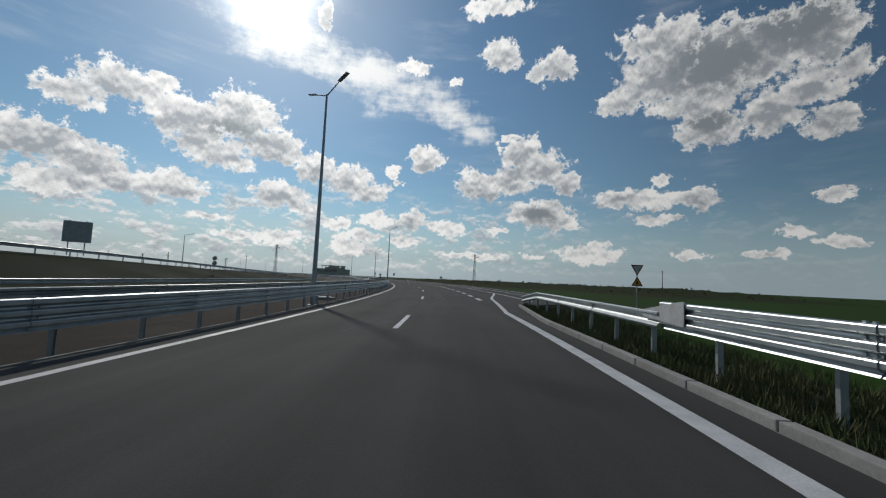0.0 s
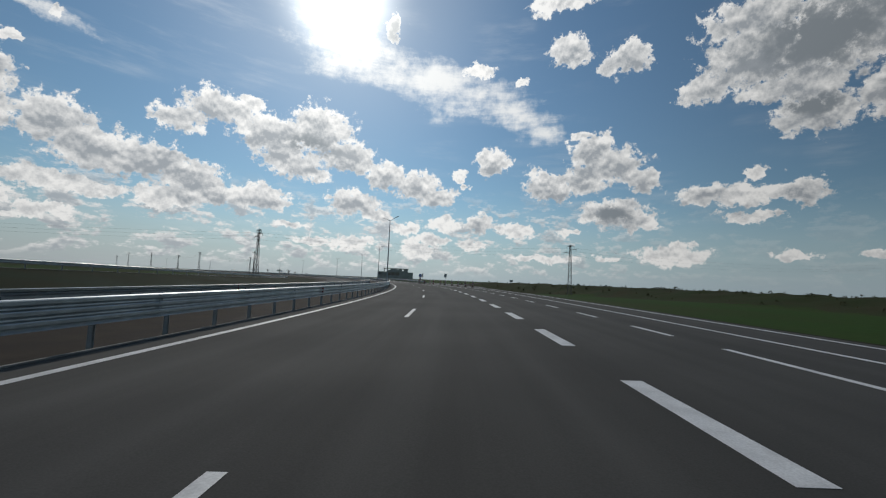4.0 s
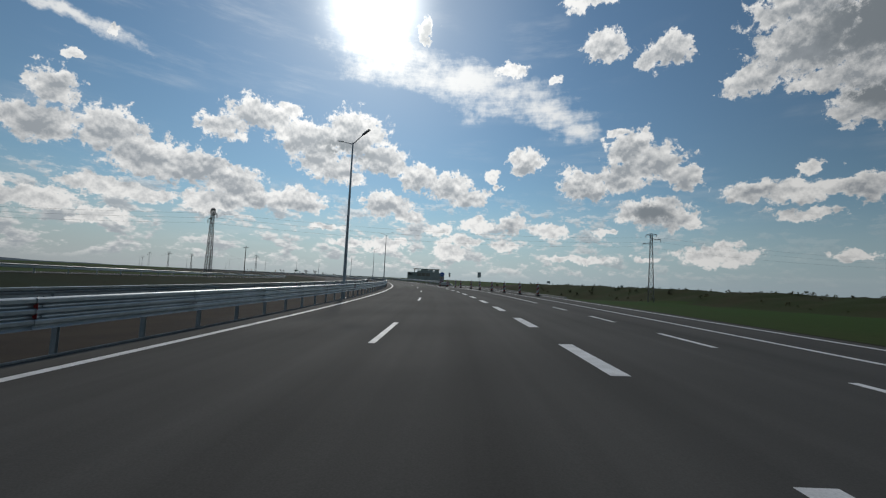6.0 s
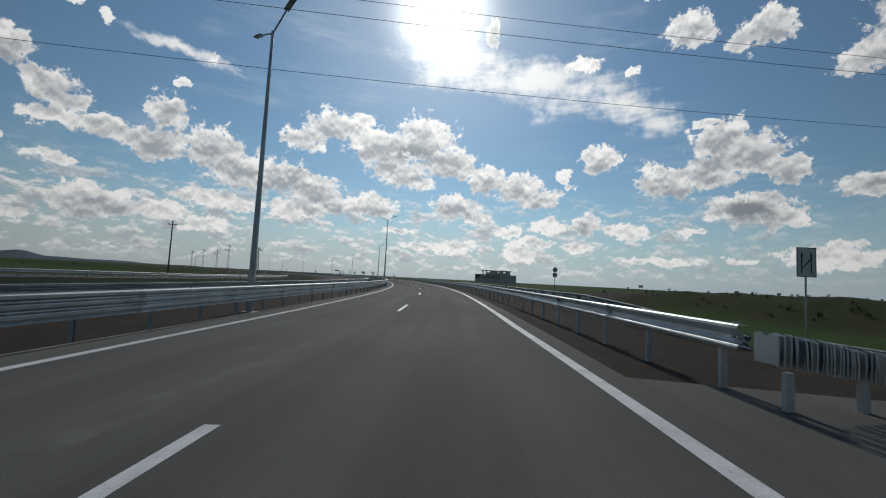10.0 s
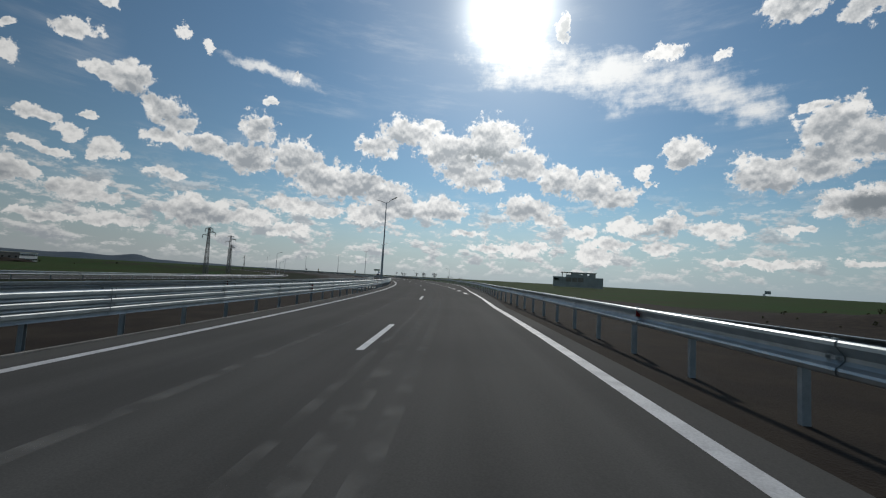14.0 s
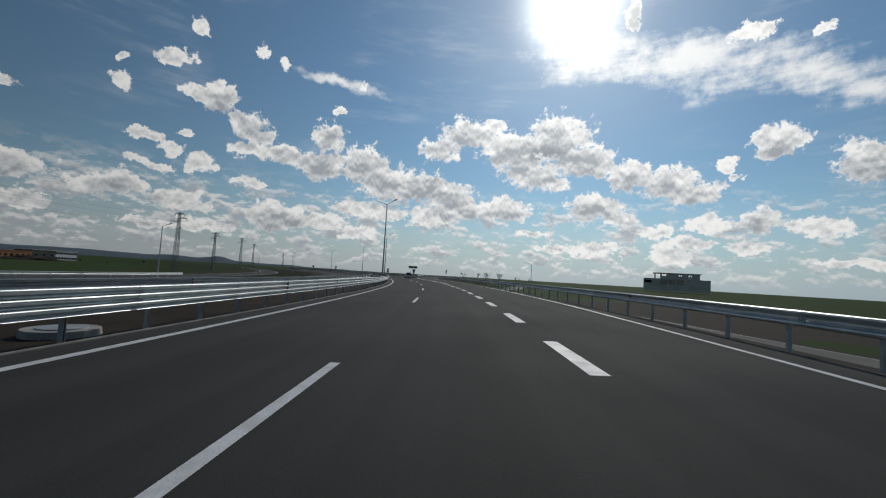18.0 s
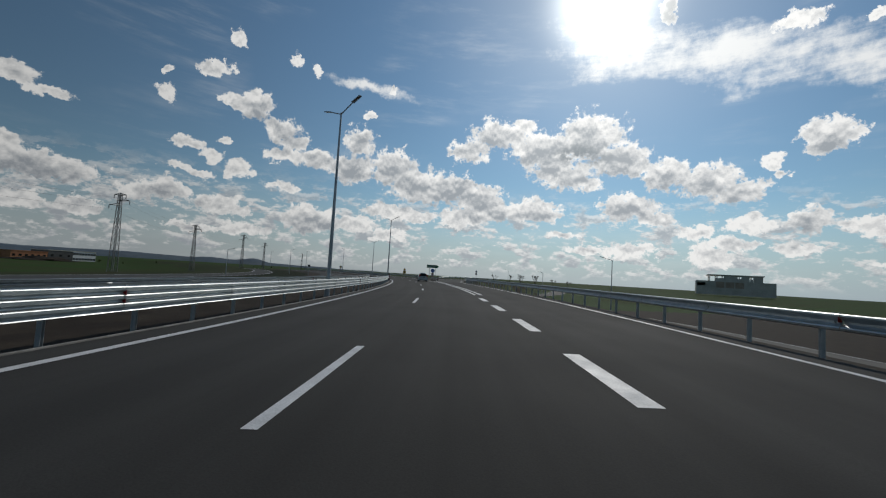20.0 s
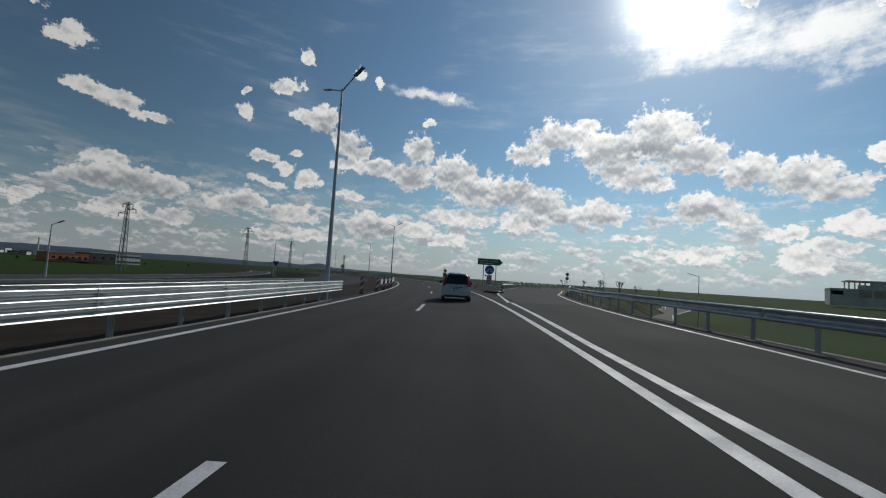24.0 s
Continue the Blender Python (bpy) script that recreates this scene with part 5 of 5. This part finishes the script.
# ======== works and houses of the town on the plain
def works(x, y, z, w, d, hh, deg, mat, rows, cols, label, roof=None):
    th = empty("building", turned(x, y, z, deg), label, "building", "far town buildings")
    shell(th, "wall", -w / 2, w / 2, -d / 2, d / 2, 0, hh, mat)
    shell(th, "roof", -w / 2 - 0.3, w / 2 + 0.3, -d / 2 - 0.3, d / 2 + 0.3, hh, hh + 0.5, roof or CONCRETE_WALL)
    for r in range(rows):
        for c in range(cols):
            xc = -w / 2 + (c + 0.5) * w / cols
            zc = hh * (r + 0.55) / rows
            shell(th, "window", xc - 0.9, xc + 0.9, -d / 2 - 0.12, -d / 2 + 0.02, zc - 0.8, zc + 0.8, GLASS_DARK)
    return th


FACE = 128
works(-596.5, 358.0, -5.2, 21.8, 14, 8.3, FACE, PLASTER, 2, 9, "long white works building with two rows of windows")
works(-582.0, 343.4, -5.2, 18.6, 16, 8.2, FACE, SHEET_DARK, 1, 3, "dark grey clad warehouse beside the works")
works(-566.5, 327.0, -5.2, 24, 14, 6.4, FACE, ORANGE_ROOF, 1, 6, "low orange storage hall", ORANGE_ROOF)
rng = random.Random(4)
for i in range(22):
    a = -97.5 - i * 0.62 + rng.uniform(-0.2, 0.2)
    dd = rng.uniform(760, 1150)
    bx, by = -168.9 + dd * math.sin(radians(a)), 379.7 + dd * math.cos(radians(a))
    works(bx, by, -5.2, rng.uniform(12, 30), rng.uniform(10, 18), rng.uniform(5, 9.5), 84 + rng.uniform(-20, 20),
          rng.choice((PLASTER, PLASTER, CONCRETE_WALL, SHEET_DARK, ORANGE_ROOF)), 2, rng.randint(3, 7), "far town building below the hills",
          rng.choice((ORANGE_ROOF, CONCRETE_WALL, SHEET_DARK)))
th = empty("chimney", turned(-1056, 231, -7), "tall thin factory chimney above the town", "chimney")
bm = bmesh.new()
rod(bm, (0, 0, 0), (0, 0, 31), 1.6, 0.9, 10)
part("stack", bm, CONCRETE_WALL, th)
bm = bmesh.new()
box(bm, -5, 5, -4, 4, 0, 9)
part("base", bm, PLASTER, th)
# spoil heap
bm = bmesh.new()
bmesh.ops.create_icosphere(bm, subdivisions=4, radius=1.0)
for v in bm.verts:
    n = noise.noise(v.co * 2.2) * 0.3 + noise.noise(v.co * 6.0) * 0.08
    v.co *= 1 + n
    v.co = Vector((v.co.x * 20, v.co.y * 12, max(v.co.z, -0.2) * 3.4))
heap_ob = part("spoil_mound", bm, SOIL)
heap_ob.matrix_basis = turned(-528, 338, -5.4, 110)
tagged(heap_ob, "brown mound of spoil in front of the works", "mound")


# ======== hills on the skyline
def hills(name, table, dist, base, mat, label):
    verts, faces = [], []
    n = 240
    a0, a1 = table[0][0], table[-1][0]
    for i in range(n + 1):
        a = a0 + (a1 - a0) * i / n
        el = interp(table, a) + noise.noise(Vector((a * 0.35, dist * 0.01, 0))) * 0.07 + noise.noise(Vector((a * 1.3, 3, 0))) * 0.025
        x, y = -80 + dist * math.sin(radians(a)), 200 + dist * math.cos(radians(a))
        top = max(dist * math.tan(radians(el)), base + 1)
        for k, (back, zz) in enumerate(((-420, base), (-260, base + (top - base) * 0.45), (-110, base + (top - base) * 0.85), (0, top), (160, base))):
            d2 = dist + back
            verts.append((-80 + d2 * math.sin(radians(a)), 200 + d2 * math.cos(radians(a)), zz))
    for i in range(n):
        for k in range(4):
            p = i * 5 + k
            faces.append((p, p + 1, p + 6, p + 5))
    return tagged(sheet(name, verts, faces, mat, smooth=True), label, "hills", kind="structure")


# no air haze in between: its blue is in the hills' colour
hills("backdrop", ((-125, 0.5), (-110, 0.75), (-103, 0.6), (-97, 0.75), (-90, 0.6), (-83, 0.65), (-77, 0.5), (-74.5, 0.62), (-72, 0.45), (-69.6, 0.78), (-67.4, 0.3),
                   (-63, 0.22), (-57, 0.06), (-50, 0.0)), 4300, -12, HILL, "line of low hills on the horizon, coloured blue-grey for haze")


# ======== trees and scrub
def bare_tree(x, y, z, hh, seed, label):
    r = random.Random(seed)
    th = empty("bare_tree", turned(x, y, z, r.uniform(0, 360)), label, "tree", "bare trees")
    bm = bmesh.new()
    tips_ = []
    rod(bm, (0, 0, 0), (0.1, 0.05, hh * 0.22), hh * 0.03, hh * 0.022, 7)
    part("trunk", bm, BARK, th)
    bm = bmesh.new()
    def grow(p, d, l, rad, n):
        q = p + d * l
        rod(bm, p, q, rad, rad * 0.65, 5)
        if n == 0:
            return
        for _ in range(3 if n > 1 else 4):
            e = (d + Vector((r.uniform(-0.8, 0.8), r.uniform(-0.8, 0.8), r.uniform(-0.1, 0.6)))).normalized()
            grow(q, e, l * r.uniform(0.6, 0.8), rad * 0.6, n - 1)
    for _ in range(4):
        grow(Vector((0.1, 0.05, hh * 0.2)), Vector((r.uniform(-1.0, 1.0), r.uniform(-1.0, 1.0), 1)).normalized(), hh * 0.22, hh * 0.014, 3)
    part("bare_crown", bm, BARK, th)


def from_end(a, d):
    return -168.9 + d * math.sin(radians(a)), 379.7 + d * math.cos(radians(a))


for a, d, hh, sd in ((-33.2, 300, 10, 1), (-31.0, 310, 10.5, 2), (-35.5, 420, 9, 3), (-29.0, 430, 8, 4), (-26.5, 380, 7, 5), (-38, 460, 9, 6)):
    x, y = from_end(a, d)
    bare_tree(x, y, ground_at(x, y) - 0.2, hh * 1.35, sd, "bare spring tree on the plain")


def clumps(name, spots, size, mat, label, seed):
    """Many small leafy tufts as one object."""
    r = random.Random(seed)
    verts, faces = [], []
    for x, y, k in spots:
        z = ground_at(x, y)
        hh = size * k
        for _ in range(34):
            a, rad, up = r.uniform(0, 6.283), hh * 0.75 * math.sqrt(r.random()), hh * r.random() ** 0.8
            rad *= 1 - 0.5 * up / hh
            c = Vector((x + rad * math.cos(a), y + rad * math.sin(a), z + up))
            d1 = Vector((r.uniform(-1, 1), r.uniform(-1, 1), r.uniform(-0.4, 1))).normalized() * hh * 0.22
            d2 = d1.orthogonal().normalized() * hh * r.uniform(0.08, 0.16)
            b = len(verts)
            verts += [c - d1, c + d2, c + d1, c - d2]
            faces.append((b, b + 1, b + 2, b + 3))
    return tagged(sheet(name, verts, faces, mat), label, "shrubs", kind="stuff")


rng = random.Random(11)
far_bush = []
for i in range(60):
    a, d = rng.uniform(5, 75), rng.uniform(420, 1000)
    far_bush.append((d * math.sin(radians(a)), 60 + d * math.cos(radians(a)), rng.uniform(0.5, 1.2) * d / 400))
for i in range(12):
    a, d = rng.uniform(-110, -58), rng.uniform(420, 700)
    far_bush.append((-90 + d * math.sin(radians(a)), 260 + d * math.cos(radians(a)), rng.uniform(0.5, 1.2) * d / 400))
for i in range(420):
    b = place(rng.uniform(112, 360), rng.uniform(74, 150))
    far_bush.append((b.x, b.y, rng.uniform(0.25, 0.75) ** 1.3))
clumps("bushes", far_bush, 1.6, SCRUB, "scattered dark bushes on the plain", 6)


def grass_tufts(name, spots, size, mat, label, seed, zoff):
    r = random.Random(seed)
    verts, faces = [], []
    for s, u, k in spots:
        base = place(s, u, zoff(s, u))
        for _ in range(9):
            a = r.uniform(0, 6.283)
            o = Vector((math.cos(a), math.sin(a), 0)) * r.uniform(0, 0.12)
            lean = Vector((r.uniform(-0.5, 0.5), r.uniform(-0.5, 0.5), 1)).normalized() * size * k * r.uniform(0.6, 1.2)
            w = Vector((math.sin(a), -math.cos(a), 0)) * 0.012
            b = len(verts)
            verts += [base + o - w, base + o + w, base + o + lean]
            faces.append((b, b + 1, b + 2))
    return tagged(sheet(name, verts, faces, mat), label, "grass", kind="stuff")


spots = []
for i in range(2600):
    s = rng.uniform(2, 23)
    spots.append((s, interp_lin(((0, 4.75), (14, 4.9), (23, 5.8)), s) + rng.random() ** 1.4 * 5, rng.uniform(0.4, 1.1)))
grass_tufts("grass", spots, 0.3, LEAF, "tufts of green weeds on the verge", 8, lambda s, u: -0.03 - 0.119 * max(u - interp_lin(((-60, 4.3), (14, 4.5), (22, 5.3)), s), 0))

# ======== median details: manholes, concrete pads
def manhole(s, u):
    th = at_road("manhole", s, u, "pale concrete manhole ring with a steel lid", "manhole", -0.06, 0, "median manholes")
    bm = bmesh.new()
    rod(bm, (0, 0, 0), (0, 0, 0.14), 0.62, 0.60, 24)
    part("ring", bm, CONCRETE, th)
    bm = bmesh.new()
    rod(bm, (0, 0, 0.13), (0, 0, 0.165), 0.40, 0.39, 24)
    part("lid", bm, ZINC_DULL, th)


for s, u in ((26.0, -6.1), (188.4, -6.6), (269.6, -6.0), (309.0, -6.0), (53.1, -6.5), (353.5, -5.9)):
    manhole(s, u)
th = at_road("concrete_pad", 317.8, -6.1, "pale concrete slab under the guardrail posts", "concrete slab", -0.06)
bm = bmesh.new()
box(bm, -1.35, 1.2, -2.3, 2.3, 0, 0.08, 0.015)
part("slab", bm, CONCRETE, th)
for x in (-0.75, 0.95):
    for y in (-1.3, 1.3):
        bm = bmesh.new()
        box(bm, x - 0.14, x + 0.14, y - 0.16, y + 0.16, 0.08, 0.11, 0.005)
        prism(bm, ((x - 0.1, 0.11), (x + 0.1, 0.11), (x + 0.05, 0.34), (x - 0.05, 0.34)), y - 0.012, y + 0.012)
        part("bolted_foot", bm, ZINC_DULL, th)

# drainage chute of slabs down the bank
chute = tagged(empty("drain_chute", pose(*place(262.6, 5.9, -0.05), 0, 0, turn(262.6)), "concrete slab drainage chute down the embankment", "drain"), kind="")
for i in range(6):
    bm = bmesh.new()
    box(bm, 0, 0.56, -0.45, 0.45, 0, 0.08, 0.012)
    sl = part("slab", bm, CONCRETE, chute)
    sl.matrix_basis = pose(0.2 + 0.52 * i, -1.6 + 0.55 * i, 0.02 - 0.05 * i, 0, 6, 40)

# lower road that passes below the embankment
def lower_line(k):
    """The lower road's middle, from 0 below the embankment to 1 out on the plain."""
    for (a, p), (b, q) in zip(LOWER, LOWER[1:]):
        if k <= b:
            f = (k - a) / (b - a)
            return p + (q - p) * f
    return LOWER[-1][1]


LOWER = ((0.0, Vector(place(290, 47))), (0.2, Vector(place(360, 45))), (0.4, Vector(place(440, 43))), (0.5, Vector(place(500, 42))),
         (0.62, Vector(place(516, 56))), (0.78, Vector(place(535, 82))), (1.0, Vector(place(585, 150))))


def lower_strip(name, u0, u1, up, mat, parent=None):
    """A strip along the lower road, between two distances from its middle."""
    verts, faces = [], []
    n = 130
    for i in range(n + 1):
        c, d = lower_line(i / n), lower_line(min(i / n + 0.02, 1.0)) - lower_line(min(i / n, 0.97))
        side = Vector((d.y, -d.x, 0)).normalized()
        level = ground_at(c.x, c.y) + 0.15 + up
        for q in (u0, u1):
            p = c + side * q
            verts.append((p.x, p.y, level))
    for i in range(n):
        faces.append((2 * i, 2 * i + 1, 2 * i + 3, 2 * i + 2))
    return sheet(name, verts, faces, mat, parent)


lower_road = tagged(lower_strip("road", -3.6, 3.6, 0.0, ASPHALT_OLD), "pale lower road below the embankment", "road", kind="structure")
lower_strip("edge_line", -3.2, -3.05, 0.01, PAINT, lower_road)
lower_strip("edge_line", 3.05, 3.2, 0.01, PAINT, lower_road)
lower_strip("kerb_strip", -4.1, -3.75, 0.12, CONCRETE, lower_road)

# stones that line the ditch at the foot of the bank
ditch = empty("stone_lining", Matrix.Identity(4), "pale stones lining the ditch below the road", "stones")
rng = random.Random(31)
rock = None
for i in range(110):
    c = place(rng.uniform(322, 372), 24.5 + rng.gauss(0, 0.55))
    bm = bmesh.new()
    if rock is None:
        bmesh.ops.create_icosphere(bm, subdivisions=1, radius=0.5)
        for v in bm.verts:
            v.co *= 1 + 0.35 * noise.noise(v.co * 3.0)
            v.co.z *= 0.55
        rock = part("stone", bm, CONCRETE, ditch)
        o = rock
    else:
        bm.free()
        o = again(rock, Matrix.Identity(4), ditch)
    k = rng.uniform(0.35, 1.0)
    o.matrix_basis = Matrix.LocRotScale((c.x, c.y, ground_at(c.x, c.y) + 0.1 * k), Euler((rng.uniform(-0.3, 0.3), rng.uniform(-0.3, 0.3), rng.uniform(0, 6.28))), (k, k * rng.uniform(0.6, 1.0), k))


# ======== the car ahead
def car(s, u):
    th = at_road("car", s, u, "tall grey hatchback standing on the road", "car", 0.0)
    # stations from the rear: y, half widths at sill, belt, roof; heights of sill, belt, roof
    ST = ((0.00, 0.74, 0.76, 0.0, 0.42, 0.86, 0.0), (0.10, 0.80, 0.82, 0.56, 0.26, 0.92, 0.98), (0.32, 0.83, 0.84, 0.58, 0.24, 0.94, 1.42), (0.60, 0.845, 0.845, 0.585, 0.22, 0.94, 1.50),
          (1.4, 0.85, 0.85, 0.60, 0.20, 0.93, 1.53), (2.2, 0.85, 0.845, 0.59, 0.20, 0.92, 1.50), (2.75, 0.85, 0.83, 0.55, 0.20, 0.91, 1.28), (3.2, 0.84, 0.80, 0.50, 0.20, 0.90, 0.97),
          (3.75, 0.80, 0.74, 0.42, 0.22, 0.76, 0.82), (3.98, 0.70, 0.60, 0.30, 0.30, 0.60, 0.66))
    bm = bmesh.new()
    rings = []
    for y, ws, wb, wr, zs, zb, zr in ST:
        if zr == 0.0:
            pts = ((-ws, zs), (-wb, zb - 0.1), (-wb * 0.9, zb), (wb * 0.9, zb), (wb, zb - 0.1), (ws, zs))
            pts = (pts[0], pts[1], pts[1], pts[2], pts[2], pts[3], pts[3], pts[4], pts[4], pts[5])
        else:
            pts = ((-ws * 0.94, zs), (-ws, zs + 0.14), (-wb, zb), (-wb * 0.96, zb + 0.05), (-wr, zr - 0.05), (wr, zr - 0.05), (wb * 0.96, zb + 0.05), (wb, zb), (ws, zs + 0.14), (ws * 0.94, zs))
            pts = pts[:4] + ((-wr - 0.03, zr - 0.09),) + ((wr + 0.03, zr - 0.09),) + pts[6:]
        ring = [bm.verts.new((x, y, z)) for x, z in pts]
        if zr:
            ring.insert(5, bm.verts.new((-wr * 0.75, y, zr)))
            ring.insert(6, bm.verts.new((wr * 0.75, y, zr)))
        else:
            ring.insert(5, bm.verts.new((-wb * 0.5, y, zb + 0.01)))
            ring.insert(6, bm.verts.new((wb * 0.5, y, zb + 0.01)))
        rings.append(ring)
    for a, b in zip(rings, rings[1:]):
        for i in range(len(a)):
            j = (i + 1) % len(a)
            bm.faces.new((a[i], a[j], b[j], b[i]))
    bm.faces.new(rings[0])
    bm.faces.new(rings[-1][::-1])
    bmesh.ops.remove_doubles(bm, verts=bm.verts, dist=0.004)
    bmesh.ops.recalc_face_normals(bm, faces=bm.faces)
    body = part("body", bm, CAR_PAINT, th)
    for f in body.data.polygons:
        f.use_smooth = True
    body.data.set_sharp_from_angle(angle=radians(32))
    # the tall roof
    for o in (body,):
        for v in o.data.vertices:
            if v.co.z > 0.95:
                v.co.z = 0.95 + (v.co.z - 0.95) * 1.22
    # rear window, leaning with the tailgate
    def panel(name, corners, mat, parent, push=0.012, label=""):
        v = [Vector(c) for c in corners]
        n = (v[1] - v[0]).cross(v[2] - v[0]).normalized()
        b2 = bmesh.new()
        a = [b2.verts.new(c + n * push) for c in v]
        b = [b2.verts.new(c - n * 0.02) for c in v]
        b2.faces.new(a)
        b2.faces.new(b[::-1])
        for i in range(len(a)):
            b2.faces.new((a[i], b[i], b[(i + 1) % len(a)], a[(i + 1) % len(a)]))
        bmesh.ops.recalc_face_normals(b2, faces=b2.faces)
        return part(name, b2, mat, parent, label)
    panel("rear_window", ((-0.64, 0.075, 0.99), (0.64, 0.075, 0.99), (0.53, 0.29, 1.50), (-0.53, 0.29, 1.50)), GLASS_DARK, th, label="dark rear window")
    panel("windscreen", ((0.70, 3.12, 0.99), (-0.70, 3.12, 0.99), (-0.55, 2.35, 1.54), (0.55, 2.35, 1.54)), GLASS_DARK, th)
    for sd in (-1, 1):
        q = [(sd * 0.832, 0.5, 1.0), (sd * 0.835, 2.7, 0.98), (sd * 0.64, 2.25, 1.50), (sd * 0.62, 0.65, 1.52)]
        panel("side_window", q if sd > 0 else q[::-1], GLASS_DARK, th, 0.015)
        q = [(sd * 0.80, 0.045, 0.86), (sd * 0.66, -0.01, 0.88), (sd * 0.60, 0.26, 1.48), (sd * 0.68, 0.40, 1.46)]
        panel("tail_light", q[::-1] if sd > 0 else q, LAMP_RED, th, 0.03, "tall red tail light")
        b2 = bmesh.new()
        box(b2, sd * 0.86, sd * 1.02, 2.55, 2.68, 0.95, 1.12, 0.03)
        part("wing_mirror", b2, DARK, th)
        b2 = bmesh.new()
        box(b2, sd * 0.70, sd * 0.80, -0.06, 0.0, 0.55, 0.61, 0.01)
        part("reflector", b2, LAMP_RED, th)
    b2 = bmesh.new()
    box(b2, -0.82, 0.82, -0.08, 0.25, 0.28, 0.62, 0.06)
    part("bumper", b2, CAR_PAINT, th)
    b2 = bmesh.new()
    box(b2, -0.72, 0.72, -0.085, 0.1, 0.24, 0.36, 0.02)
    part("lower_bumper", b2, DARK, th, "black lower bumper")
    b2 = bmesh.new()
    box(b2, -0.27, 0.27, -0.03, 0.0, 0.66, 0.78, 0.004)
    plate = part("number_plate", b2, WHITE_SHEET, th)
    for x0, x1 in ((-0.2, -0.08), (-0.05, 0.08), (0.11, 0.2)):
        b2 = bmesh.new()
        box(b2, x0, x1, -0.034, -0.03, 0.69, 0.75)
        part("bar", b2, DARK, plate)
    b2 = bmesh.new()
    box(b2, -0.34, 0.34, -0.035, 0.0, 0.79, 0.83, 0.01)
    part("handle_strip", b2, DARK, th)
    disc(th, "badge", 0.90, 0.05, DARK, y=0.03, t=0.05)
    b2 = bmesh.new()
    rod(b2, (0, 0.06, 0.99), (0.3, 0.12, 1.04), 0.012, n=6)
    part("wiper", b2, DARK, th)
    b2 = bmesh.new()
    box(b2, -0.5, 0.5, 0.22, 0.40, 1.53, 1.565, 0.01)
    part("spoiler", b2, CAR_PAINT, th)
    for x in (-0.74, 0.74):
        for y in (0.62, 3.1):
            b2 = bmesh.new()
            rod(b2, (x - 0.09, y, 0.3), (x + 0.09, y, 0.3), 0.3, n=28)
            tyre = part("wheel", b2, RUBBER, th)
            b2 = bmesh.new()
            sx = 0.1 if x > 0 else -0.1
            rod(b2, (x + sx * 0.5, y, 0.3), (x + sx, y, 0.3), 0.19, n=20)
            part("rim", b2, ZINC, tyre)


car(454.0, 1.6)
